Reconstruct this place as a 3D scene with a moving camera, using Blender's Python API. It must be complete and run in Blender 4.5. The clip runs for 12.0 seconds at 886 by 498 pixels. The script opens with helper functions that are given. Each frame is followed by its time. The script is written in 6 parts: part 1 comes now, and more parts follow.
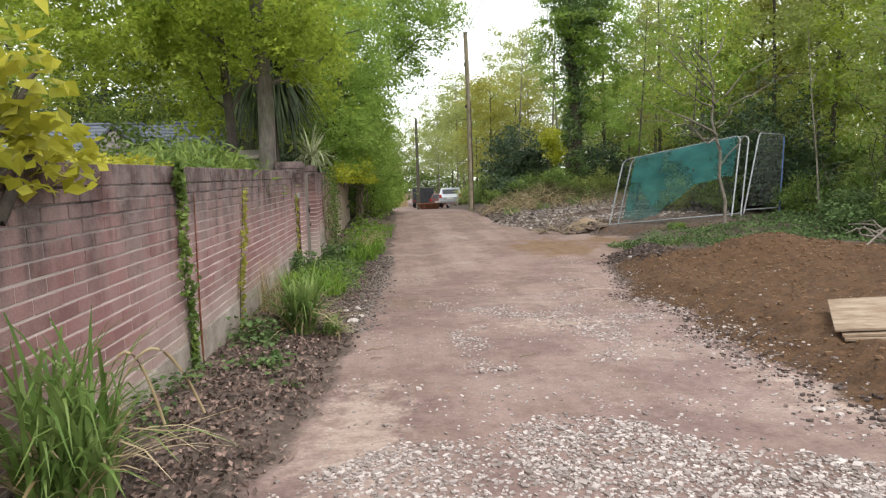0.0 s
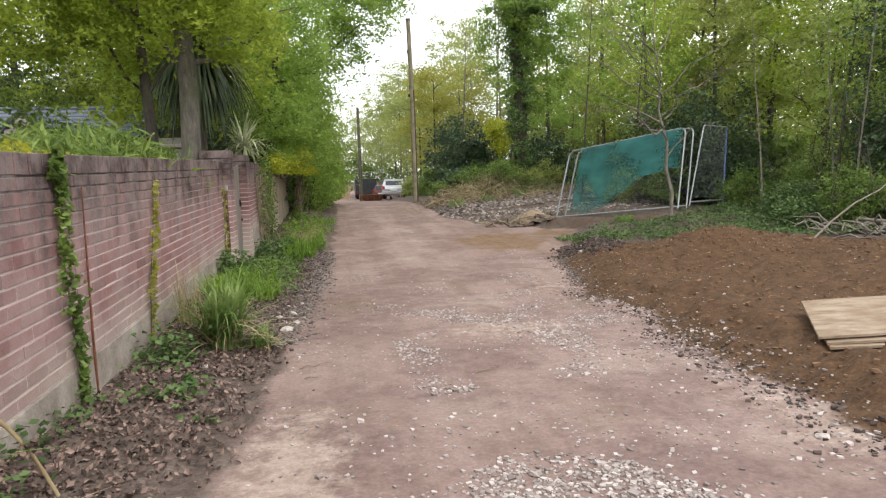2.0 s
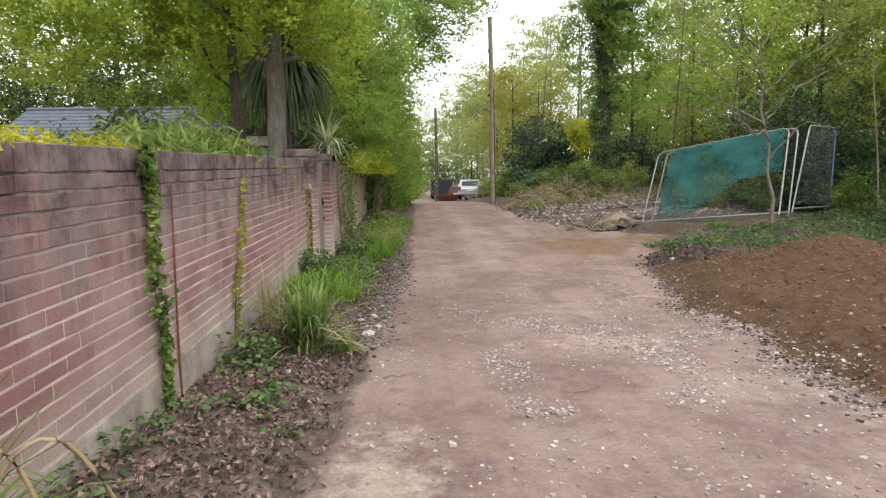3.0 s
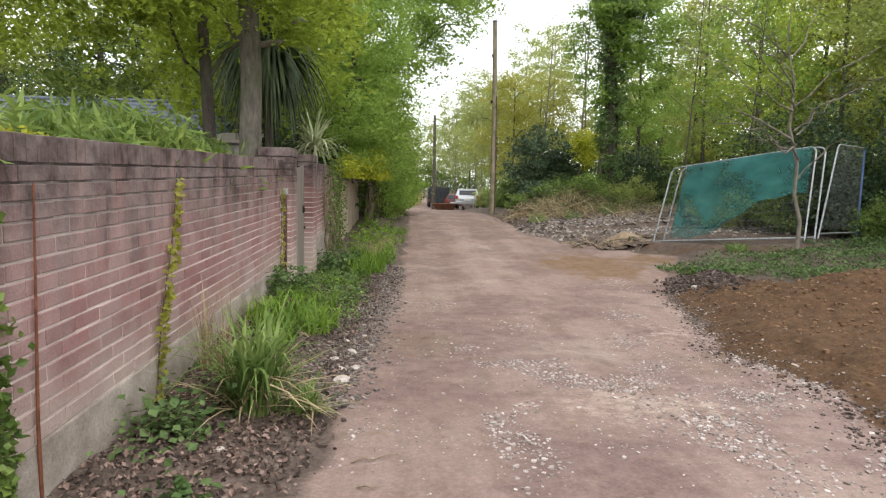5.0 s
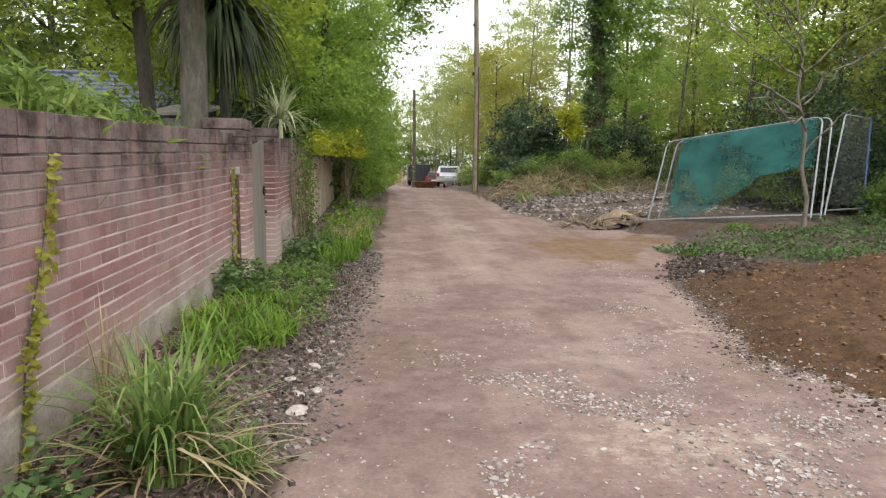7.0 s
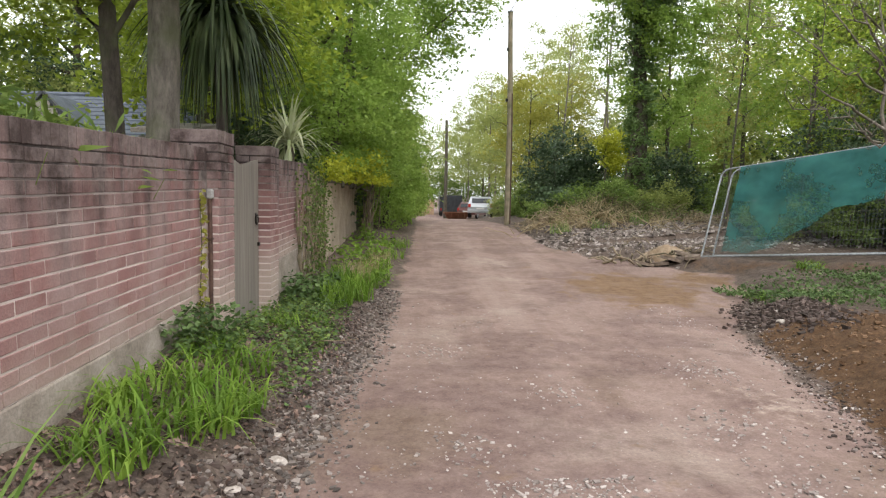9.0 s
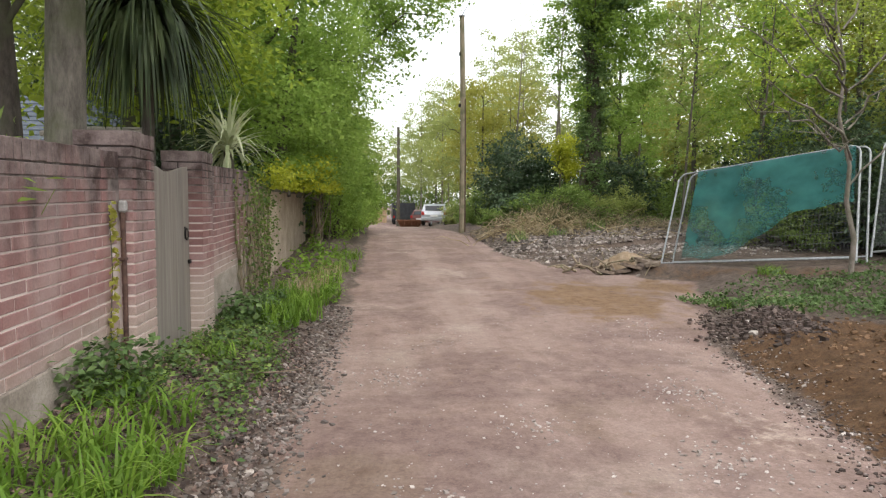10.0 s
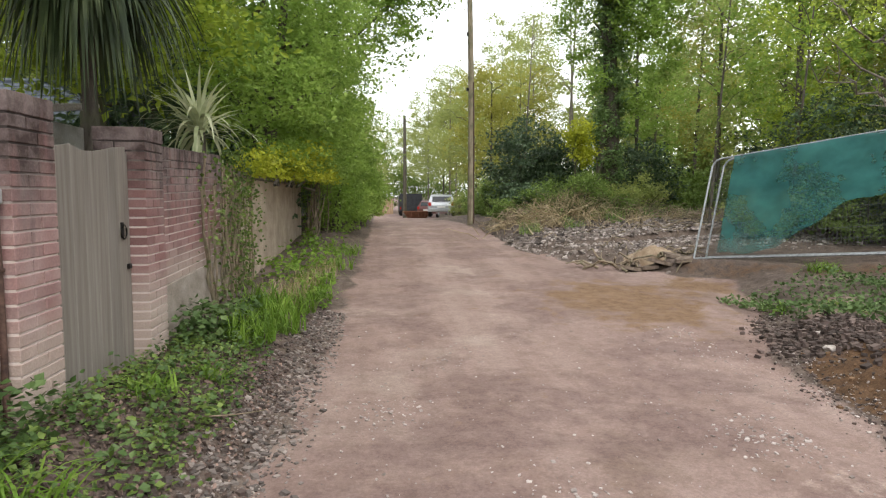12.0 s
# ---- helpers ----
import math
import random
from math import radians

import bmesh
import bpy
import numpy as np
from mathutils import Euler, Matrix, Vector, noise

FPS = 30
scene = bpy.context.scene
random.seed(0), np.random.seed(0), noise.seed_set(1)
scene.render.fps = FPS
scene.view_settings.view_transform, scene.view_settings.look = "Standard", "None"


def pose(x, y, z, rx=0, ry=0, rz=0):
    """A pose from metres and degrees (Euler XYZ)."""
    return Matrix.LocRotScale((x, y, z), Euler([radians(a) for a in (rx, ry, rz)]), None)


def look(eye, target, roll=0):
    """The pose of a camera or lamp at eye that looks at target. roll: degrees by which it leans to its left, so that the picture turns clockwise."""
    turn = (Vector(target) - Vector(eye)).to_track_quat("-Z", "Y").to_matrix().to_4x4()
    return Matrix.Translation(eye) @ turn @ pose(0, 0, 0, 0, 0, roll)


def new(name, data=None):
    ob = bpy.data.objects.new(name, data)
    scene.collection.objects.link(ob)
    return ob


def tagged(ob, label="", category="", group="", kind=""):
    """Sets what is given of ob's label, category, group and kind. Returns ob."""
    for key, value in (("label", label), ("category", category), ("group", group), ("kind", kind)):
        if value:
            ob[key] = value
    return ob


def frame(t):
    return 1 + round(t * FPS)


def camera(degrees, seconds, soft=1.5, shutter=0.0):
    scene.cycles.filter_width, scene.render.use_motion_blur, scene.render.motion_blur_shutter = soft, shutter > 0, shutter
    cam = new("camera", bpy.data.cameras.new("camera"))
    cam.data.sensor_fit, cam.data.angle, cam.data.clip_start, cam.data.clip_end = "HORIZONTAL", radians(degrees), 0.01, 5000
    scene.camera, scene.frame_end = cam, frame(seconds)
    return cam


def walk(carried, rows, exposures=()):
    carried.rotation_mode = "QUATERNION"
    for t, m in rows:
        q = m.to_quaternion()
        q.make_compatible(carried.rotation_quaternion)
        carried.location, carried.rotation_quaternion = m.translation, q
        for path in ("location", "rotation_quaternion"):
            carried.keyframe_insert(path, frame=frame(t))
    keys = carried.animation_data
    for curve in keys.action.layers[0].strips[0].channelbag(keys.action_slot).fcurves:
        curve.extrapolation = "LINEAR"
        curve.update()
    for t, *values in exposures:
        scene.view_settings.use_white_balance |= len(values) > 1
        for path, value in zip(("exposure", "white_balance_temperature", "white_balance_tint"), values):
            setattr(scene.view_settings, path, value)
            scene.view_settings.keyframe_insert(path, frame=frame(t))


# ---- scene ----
cam = camera(70.9, 12.0, 1.25)

PATH = [
    (0, (-0.123, 0.159, 1.18), (0.036, 2.144, 0.986), -1.7),
    (0.5, (-0.073, 0.284, 1.142), (0.075, 2.251, 0.81), -1.9),
    (1, (0.053, 0.474, 1.179), (0.294, 2.447, 0.955), -0.4),
    (1.5, (0.049, 0.627, 1.176), (0.495, 2.56, 0.919), 0.3),
    (2, (-0.076, 0.827, 1.194), (0.261, 2.785, 0.967), -1.6),
    (2.5, (-0.188, 1.004, 1.218), (0.011, 2.982, 1.0), -1.2),
    (3, (-0.186, 1.182, 1.197), (-0.08, 3.168, 0.977), -0.9),
    (3.5, (-0.088, 1.473, 1.223), (-0.017, 3.465, 1.06), 1.2),
    (3.7, (-0.072, 1.519, 1.227), (0.067, 3.505, 1.04), 2.2),
    (5.3, (-0.142, 2.663, 1.215), (-0.04, 4.651, 1.016), 0.6),
    (5.5, (-0.112, 2.773, 1.215), (-0.106, 4.76, 0.992), 0.7),
    (6, (-0.087, 3.013, 1.219), (-0.018, 4.998, 0.982), 0.5),
    (6.5, (-0.119, 3.279, 1.223), (0.087, 5.254, 0.981), -0.7),
    (7, (-0.066, 3.535, 1.211), (0.117, 5.509, 0.946), 0.7),
    (7.2, (-0.016, 3.658, 1.216), (0.15, 5.638, 0.991), 1.7),
    (8.8, (0.077, 4.767, 1.154), (0.286, 6.745, 0.953), 0.4),
    (9, (0.147, 4.892, 1.147), (0.226, 6.883, 0.98), 1.1),
    (9.5, (0.178, 5.173, 1.143), (0.303, 7.162, 0.976), 1.9),
    (10, (0.153, 5.53, 1.165), (0.381, 7.512, 1.023), 0.5),
    (10.5, (0.229, 5.845, 1.15), (0.346, 7.834, 0.98), 0.5),
    (11, (0.303, 6.122, 1.145), (0.414, 8.107, 0.922), -0.4),
    (11.5, (0.291, 6.47, 1.155), (0.579, 8.444, 1.003), -1.5),
    (12, (0.322, 6.83, 1.144), (0.524, 8.812, 0.973), 0.2),
]
walk(cam, [(t, look(eye, aim, roll)) for t, eye, aim, roll in PATH], [(0, 0.15), (12, 0.15)])

# ---- world and light: bright overcast spring day ----
world = bpy.data.worlds.new("overcast_sky")
scene.world = world
world.use_nodes = True
wn, wl = world.node_tree.nodes, world.node_tree.links
wn.clear()
w_out = wn.new("ShaderNodeOutputWorld")
w_bg = wn.new("ShaderNodeBackground")
w_sky = wn.new("ShaderNodeTexSky")
w_sky.sky_type, w_sky.sun_disc = "NISHITA", False
w_sky.sun_elevation, w_sky.sun_rotation = radians(54), radians(156)
w_sky.air_density, w_sky.dust_density = 1.0, 3.0
w_mix = wn.new("ShaderNodeMix")
w_mix.data_type = "RGBA"
w_mix.inputs["Factor"].default_value = 0.8
w_mix.inputs["B"].default_value = (13.2, 13.4, 13.7, 1)
wl.new(w_sky.outputs["Color"], w_mix.inputs["A"])
wl.new(w_mix.outputs["Result"], w_bg.inputs["Color"])
w_bg.inputs["Strength"].default_value = 0.14
wl.new(w_bg.outputs["Background"], w_out.inputs["Surface"])

sun_data = bpy.data.lights.new("sun", "SUN")
sun_data.energy, sun_data.angle, sun_data.color = 2.2, radians(25), (1.0, 0.96, 0.9)
sun = new("sun", sun_data)
sun.matrix_world = look((0, 0, 30), (Vector((0, 0, 30)) - Vector((0.35, -0.8, 1.2))))


# ---- materials ----
def node_material(name, rough=0.9, metal=0.0):
    m = bpy.data.materials.new(name)
    m.use_nodes = True
    b = m.node_tree.nodes["Principled BSDF"]
    b.inputs["Roughness"].default_value = rough
    b.inputs["Metallic"].default_value = metal
    b.inputs["Specular IOR Level"].default_value = 0.25
    return m, m.node_tree.nodes, m.node_tree.links, b


def tex_noise(n, l, scale, detail=6.0, coord=None, rough=0.6):
    t = n.new("ShaderNodeTexNoise")
    t.inputs["Scale"].default_value, t.inputs["Detail"].default_value = scale, detail
    t.inputs["Roughness"].default_value = rough
    if coord is not None:
        l.new(coord, t.inputs["Vector"])
    return t.outputs["Fac"]


def ramp(n, l, fac, stops):
    r = n.new("ShaderNodeValToRGB")
    while len(r.color_ramp.elements) < len(stops):
        r.color_ramp.elements.new(0.5)
    for e, (p, c) in zip(r.color_ramp.elements, stops):
        e.position, e.color = p, (*c, 1)
    l.new(fac, r.inputs["Fac"])
    return r.outputs["Color"]


def mix(n, l, fac, a, b, mode="MIX"):
    x = n.new("ShaderNodeMix")
    x.data_type, x.blend_type = "RGBA", mode
    for key, v in (("Factor", fac), ("A", a), ("B", b)):
        if isinstance(v, (int, float)):
            x.inputs[key].default_value = v
        elif isinstance(v, tuple):
            x.inputs[key].default_value = (*v, 1)
        else:
            l.new(v, x.inputs[key])
    return x.outputs["Result"]


def math_node(n, l, op, a, b=0.0, clamp=False):
    x = n.new("ShaderNodeMath")
    x.operation, x.use_clamp = op, clamp
    x.inputs[2].default_value = 0.32
    for i, v in enumerate((a, b)):
        if isinstance(v, (int, float)):
            x.inputs[i].default_value = v
        else:
            l.new(v, x.inputs[i])
    return x.outputs[0]


def bump(n, l, b, height, strength, dist=0.01):
    x = n.new("ShaderNodeBump")
    x.inputs["Strength"].default_value, x.inputs["Distance"].default_value = strength, dist
    l.new(height, x.inputs["Height"])
    l.new(x.outputs["Normal"], b.inputs["Normal"])


def position(n):
    return n.new("ShaderNodeNewGeometry").outputs["Position"]


def plain(name, a, b_col, scale=8.0, rough=0.85, metal=0.0, bumps=0.3, fine=60.0):
    """A surface of two tones with grain at two scales."""
    m, n, l, b = node_material(name, rough, metal)
    p = n.new("ShaderNodeTexCoord").outputs["Object"]
    c = ramp(n, l, tex_noise(n, l, scale, coord=p), [(0.32, a), (0.7, b_col)])
    f = tex_noise(n, l, fine, coord=p)
    c = mix(n, l, 0.35, c, ramp(n, l, f, [(0.3, (0.25, 0.25, 0.25)), (0.7, (0.8, 0.8, 0.8))]), "OVERLAY")
    l.new(c, b.inputs["Base Color"])
    bump(n, l, b, f, bumps)
    return m


def leaf_material(name, dark, mid, light, translucent=0.35, rough=0.55):
    m, n, l, b = node_material(name, rough)
    g = n.new("ShaderNodeNewGeometry")
    c = ramp(n, l, g.outputs["Random Per Island"], [(0.0, dark), (0.5, mid), (1.0, light)])
    big = tex_noise(n, l, 2.4, 2.0, g.outputs["Position"])
    c = mix(n, l, 0.55, c, ramp(n, l, big, [(0.40, dark), (0.5, mid), (0.62, light)]))
    l.new(c, b.inputs["Base Color"])
    t = n.new("ShaderNodeBsdfTranslucent")
    l.new(mix(n, l, 0.5, c, light), t.inputs["Color"])
    s = n.new("ShaderNodeMixShader")
    s.inputs[0].default_value = translucent
    l.new(b.outputs[0], s.inputs[1])
    l.new(t.outputs[0], s.inputs[2])
    l.new(s.outputs[0], n["Material Output"].inputs["Surface"])
    return m


def brick_material():
    m, n, l, b = node_material("weathered_red_brick", 0.92)
    p = position(n)
    info = n.new("ShaderNodeObjectInfo").outputs["Random"]
    isl = n.new("ShaderNodeNewGeometry").outputs["Random Per Island"]
    rnd = math_node(n, l, "FRACT", math_node(n, l, "ADD", info, isl))
    c = ramp(n, l, rnd, [(0.0, (0.19, 0.105, 0.10)), (0.3, (0.24, 0.125, 0.117)), (0.7, (0.275, 0.146, 0.136)), (1.0, (0.265, 0.165, 0.157))])
    big = tex_noise(n, l, 1.3, 4.0, p)
    bloom = ramp(n, l, tex_noise(n, l, 2.2, 7.0, p), [(0.42, (0, 0, 0)), (0.66, (1, 1, 1))])
    c = mix(n, l, math_node(n, l, "MULTIPLY", bloom, 0.6), c, (0.39, 0.29, 0.272))
    sep = n.new("ShaderNodeSeparateXYZ")
    l.new(p, sep.inputs[0])
    # height below the coping line of the raked wall
    drop = math_node(n, l, "SUBTRACT", math_node(n, l, "MULTIPLY", sep.outputs["Y"], 0.0235), sep.outputs["Z"])
    drop = math_node(n, l, "ADD", drop, 1.279)
    # lichen and soot run down from the coping in streaks
    mp = n.new("ShaderNodeMapping")
    mp.inputs["Scale"].default_value = (1, 5.5, 0.8)
    l.new(p, mp.inputs["Vector"])
    streak = tex_noise(n, l, 1.0, 6.0, mp.outputs["Vector"])
    soot = math_node(n, l, "ADD", math_node(n, l, "MULTIPLY", math_node(n, l, "SUBTRACT", streak, 0.5), 3.2), math_node(n, l, "SUBTRACT", 1.2, math_node(n, l, "MULTIPLY", drop, 1.75)), True)
    c = mix(n, l, math_node(n, l, "MULTIPLY", soot, 0.9), c, mix(n, l, ramp(n, l, tex_noise(n, l, 3.2, 7.0, p, 0.7), [(0.4, (0, 0, 0)), (0.6, (1, 1, 1))]), (0.035, 0.026, 0.024), (0.185, 0.15, 0.142)))
    # pale salts rise from the foot
    foot = math_node(n, l, "SUBTRACT", drop, 0.95)
    foot = math_node(n, l, "MULTIPLY", math_node(n, l, "ADD", foot, math_node(n, l, "MULTIPLY", math_node(n, l, "SUBTRACT", big, 0.5), 0.7)), 2.4, True)
    c = mix(n, l, math_node(n, l, "MULTIPLY", foot, 0.8), c, (0.42, 0.35, 0.30))
    f = tex_noise(n, l, 90.0, 5.0, p)
    c = mix(n, l, 0.35, c, ramp(n, l, f, [(0.3, (0.3, 0.3, 0.3)), (0.7, (0.75, 0.75, 0.75))]), "OVERLAY")
    l.new(c, b.inputs["Base Color"])
    bump(n, l, b, f, 0.5, 0.006)
    return m


def mortar_material():
    m, n, l, b = node_material("lime_mortar", 0.95)
    p = position(n)
    c = ramp(n, l, tex_noise(n, l, 2.0, 6.0, p), [(0.3, (0.46, 0.375, 0.345)), (0.7, (0.66, 0.57, 0.53))])
    sep = n.new("ShaderNodeSeparateXYZ")
    l.new(p, sep.inputs[0])
    drop = math_node(n, l, "SUBTRACT", math_node(n, l, "MULTIPLY", sep.outputs["Y"], 0.0235), sep.outputs["Z"])
    soot = math_node(n, l, "SUBTRACT", 1.1, math_node(n, l, "MULTIPLY", math_node(n, l, "ADD", drop, 1.279), 1.6), True)
    soot = math_node(n, l, "MULTIPLY", soot, tex_noise(n, l, 3.0, 5.0, p))
    c = mix(n, l, math_node(n, l, "MULTIPLY", soot, 2.2, True), c, (0.05, 0.04, 0.037))
    l.new(c, b.inputs["Base Color"])
    bump(n, l, b, tex_noise(n, l, 120.0, 4.0, p), 0.5, 0.004)
    return m


def ground_material():
    m, n, l, b = node_material("unmade_lane_earth", 0.95)
    p = position(n)
    at = n.new("ShaderNodeVertexColor")
    at.layer_name = "cover"
    sp = n.new("ShaderNodeSeparateColor")
    l.new(at.outputs["Color"], sp.inputs[0])
    n1 = tex_noise(n, l, 0.62, 9.0, p, 0.62)
    n2 = tex_noise(n, l, 7.0, 8.0, p, 0.7)
    n3 = tex_noise(n, l, 38.0, 8.0, p, 0.8)
    # compacted hoggin of the lane: pinkish grey-brown with pale dust
    mp = n.new("ShaderNodeMapping")
    mp.inputs["Scale"].default_value = (2.3, 0.13, 1)
    l.new(p, mp.inputs["Vector"])
    n0 = tex_noise(n, l, 1.1, 5.0, mp.outputs["Vector"])
    lane = ramp(n, l, n1, [(0.36, (0.15, 0.098, 0.074)), (0.45, (0.217, 0.144, 0.126)), (0.56, (0.243, 0.169, 0.149)), (0.66, (0.31, 0.24, 0.205))])
    lane = mix(n, l, 0.28, lane, ramp(n, l, n0, [(0.38, (0.115, 0.078, 0.06)), (0.5, (0.225, 0.158, 0.134)), (0.62, (0.31, 0.238, 0.205))]))
    lane = mix(n, l, 0.18, lane, ramp(n, l, n2, [(0.35, (0.13, 0.095, 0.075)), (0.6, (0.40, 0.32, 0.275))]))
    damp = ramp(n, l, tex_noise(n, l, 0.95, 6.0, p, 0.65), [(0.46, (0, 0, 0)), (0.58, (0.75, 0.75, 0.75))])
    lane = mix(n, l, damp, lane, ramp(n, l, n2, [(0.35, (0.13, 0.085, 0.074)), (0.65, (0.20, 0.138, 0.125))]))
    sand = ramp(n, l, n2, [(0.35, (0.32, 0.25, 0.20)), (0.65, (0.50, 0.41, 0.34))])
    sandy = math_node(n, l, "MULTIPLY", math_node(n, l, "SUBTRACT", math_node(n, l, "ADD", at.outputs["Alpha"], math_node(n, l, "MULTIPLY", math_node(n, l, "SUBTRACT", n2, 0.5), 2.4)), 0.42), 2.0, True)
    lane = mix(n, l, math_node(n, l, "MULTIPLY", sandy, 0.5), lane, sand)
    soil = ramp(n, l, n2, [(0.3, (0.048, 0.026, 0.013)), (0.6, (0.096, 0.054, 0.028)), (0.8, (0.15, 0.09, 0.05))])
    verge = ramp(n, l, n2, [(0.3, (0.045, 0.033, 0.027)), (0.55, (0.11, 0.083, 0.068)), (0.8, (0.22, 0.178, 0.15))])
    wet = ramp(n, l, n2, [(0.3, (0.12, 0.072, 0.042)), (0.7, (0.225, 0.145, 0.09))])

    nb = tex_noise(n, l, 2.2, 4.0, p)

    def edge(ch):
        e = math_node(n, l, "ADD", sp.outputs[ch], math_node(n, l, "MULTIPLY", math_node(n, l, "SUBTRACT", n2, 0.5), 0.9))
        e = math_node(n, l, "ADD", e, math_node(n, l, "MULTIPLY", math_node(n, l, "SUBTRACT", nb, 0.5), 2.2 if ch == "Blue" else 0.9))
        return math_node(n, l, "MULTIPLY", math_node(n, l, "SUBTRACT", e, 0.35), 3.0, True)

    c = mix(n, l, edge("Blue"), lane, wet)
    c = mix(n, l, edge("Green"), c, verge)
    c = mix(n, l, edge("Red"), c, soil)
    grit = ramp(n, l, n3, [(0.34, (0.15, 0.15, 0.15)), (0.5, (0.5, 0.5, 0.5)), (0.64, (0.86, 0.86, 0.86))])
    c = mix(n, l, math_node(n, l, "MULTIPLY_ADD", math_node(n, l, "MAXIMUM", sp.outputs["Red"], sp.outputs["Green"]), 0.35), c, grit, "OVERLAY")
    l.new(c, b.inputs["Base Color"])
    bump(n, l, b, math_node(n, l, "ADD", n3, math_node(n, l, "MULTIPLY", n2, 1.5)), 0.5, 0.018)
    return m


def stone_material(name, dark, light):
    m, n, l, b = node_material(name, 0.85)
    g = n.new("ShaderNodeNewGeometry")
    c = ramp(n, l, g.outputs["Random Per Island"], [(0.0, dark), (0.6, tuple((a + d) / 2 for a, d in zip(dark, light))), (1.0, light)])
    c = mix(n, l, 0.3, c, ramp(n, l, tex_noise(n, l, 40.0, 4.0, g.outputs["Position"]), [(0.3, (0.3, 0.3, 0.3)), (0.7, (0.7, 0.7, 0.7))]), "OVERLAY")
    l.new(c, b.inputs["Base Color"])
    return m


def bark_material(name, a, c2, stretch=0.3):
    m, n, l, b = node_material(name, 0.95)
    tc = n.new("ShaderNodeTexCoord")
    mp = n.new("ShaderNodeMapping")
    mp.inputs["Scale"].default_value = (1, 1, stretch)
    l.new(tc.outputs["Object"], mp.inputs["Vector"])
    f = tex_noise(n, l, 16.0, 10.0, mp.outputs["Vector"], 0.75)
    c = ramp(n, l, f, [(0.3, a), (0.68, c2)])
    c = mix(n, l, ramp(n, l, tex_noise(n, l, 3.5, 6.0, tc.outputs["Object"]), [(0.45, (0, 0, 0)), (0.65, (0.7, 0.7, 0.7))]), c, (0.10, 0.11, 0.06))
    l.new(c, b.inputs["Base Color"])
    bump(n, l, b, f, 0.9, 0.02)
    return m


def net_material():
    """Green debris netting: a fine see-through weave."""
    m, n, l, b = node_material("green_debris_netting", 0.7)
    p = n.new("ShaderNodeTexCoord").outputs["Object"]
    c = ramp(n, l, tex_noise(n, l, 1.7, 5.0, p), [(0.3, (0.012, 0.085, 0.082)), (0.7, (0.04, 0.185, 0.17))])
    l.new(c, b.inputs["Base Color"])
    tr = n.new("ShaderNodeBsdfTransparent")
    tl = n.new("ShaderNodeBsdfTranslucent")
    l.new(c, tl.inputs["Color"])
    s0 = n.new("ShaderNodeMixShader")
    s0.inputs[0].default_value = 0.35
    l.new(b.outputs[0], s0.inputs[1])
    l.new(tl.outputs[0], s0.inputs[2])
    s = n.new("ShaderNodeMixShader")
    holes = ramp(n, l, tex_noise(n, l, 1.1, 3.0, p), [(0.35, (0.06, 0.06, 0.06)), (0.5, (0.2, 0.2, 0.2)), (0.68, (0.58, 0.58, 0.58))])
    l.new(holes, s.inputs[0])
    l.new(s0.outputs[0], s.inputs[1])
    l.new(tr.outputs[0], s.inputs[2])
    l.new(s.outputs[0], n["Material Output"].inputs["Surface"])
    return m


def gate_material():
    m, n, l, b = node_material("weathered_grey_oak", 0.85)
    tc = n.new("ShaderNodeTexCoord").outputs["Object"]
    mp = n.new("ShaderNodeMapping")
    mp.inputs["Scale"].default_value = (9, 9, 0.35)
    l.new(tc, mp.inputs["Vector"])
    f = tex_noise(n, l, 2.0, 8.0, mp.outputs["Vector"], 0.7)
    c = ramp(n, l, f, [(0.3, (0.145, 0.125, 0.108)), (0.5, (0.205, 0.182, 0.158)), (0.75, (0.275, 0.255, 0.228))])
    rnd = n.new("ShaderNodeObjectInfo").outputs["Random"]
    c = mix(n, l, 0.25, c, ramp(n, l, rnd, [(0, (0.35, 0.35, 0.35)), (1, (0.65, 0.63, 0.6))]), "OVERLAY")
    l.new(c, b.inputs["Base Color"])
    bump(n, l, b, f, 0.5, 0.004)
    return m


def ply_material():
    m, n, l, b = node_material("weathered_plywood", 0.85)
    tc = n.new("ShaderNodeTexCoord").outputs["Object"]
    mp = n.new("ShaderNodeMapping")
    mp.inputs["Scale"].default_value = (0.9, 3.2, 3.2)
    l.new(tc, mp.inputs["Vector"])
    f = tex_noise(n, l, 3.0, 8.0, mp.outputs["Vector"], 0.65)
    c = ramp(n, l, f, [(0.32, (0.15, 0.105, 0.07)), (0.5, (0.27, 0.205, 0.145)), (0.7, (0.37, 0.30, 0.225))])
    dirt = ramp(n, l, tex_noise(n, l, 3.5, 6.0, tc), [(0.48, (0, 0, 0)), (0.66, (1, 1, 1))])
    c = mix(n, l, math_node(n, l, "MULTIPLY", dirt, 0.6), c, (0.17, 0.10, 0.06))
    l.new(c, b.inputs["Base Color"])
    bump(n, l, b, f, 0.3, 0.003)
    return m


BRICK, MORTAR, EARTH = brick_material(), mortar_material(), ground_material()
NET, GATE_WOOD, PLY = net_material(), gate_material(), ply_material()
BARK = bark_material("grey_brown_bark", (0.035, 0.028, 0.023), (0.135, 0.115, 0.097))
BARK_GREY = bark_material("mossy_grey_bark", (0.055, 0.048, 0.04), (0.22, 0.195, 0.165))
BARK_PALE = bark_material("pale_bark", (0.10, 0.082, 0.07), (0.30, 0.26, 0.225))
BARK_POLE = bark_material("weathered_pole_wood", (0.16, 0.13, 0.09), (0.36, 0.31, 0.23), 0.05)
DEAD = bark_material("dead_wood", (0.14, 0.10, 0.07), (0.36, 0.29, 0.21))
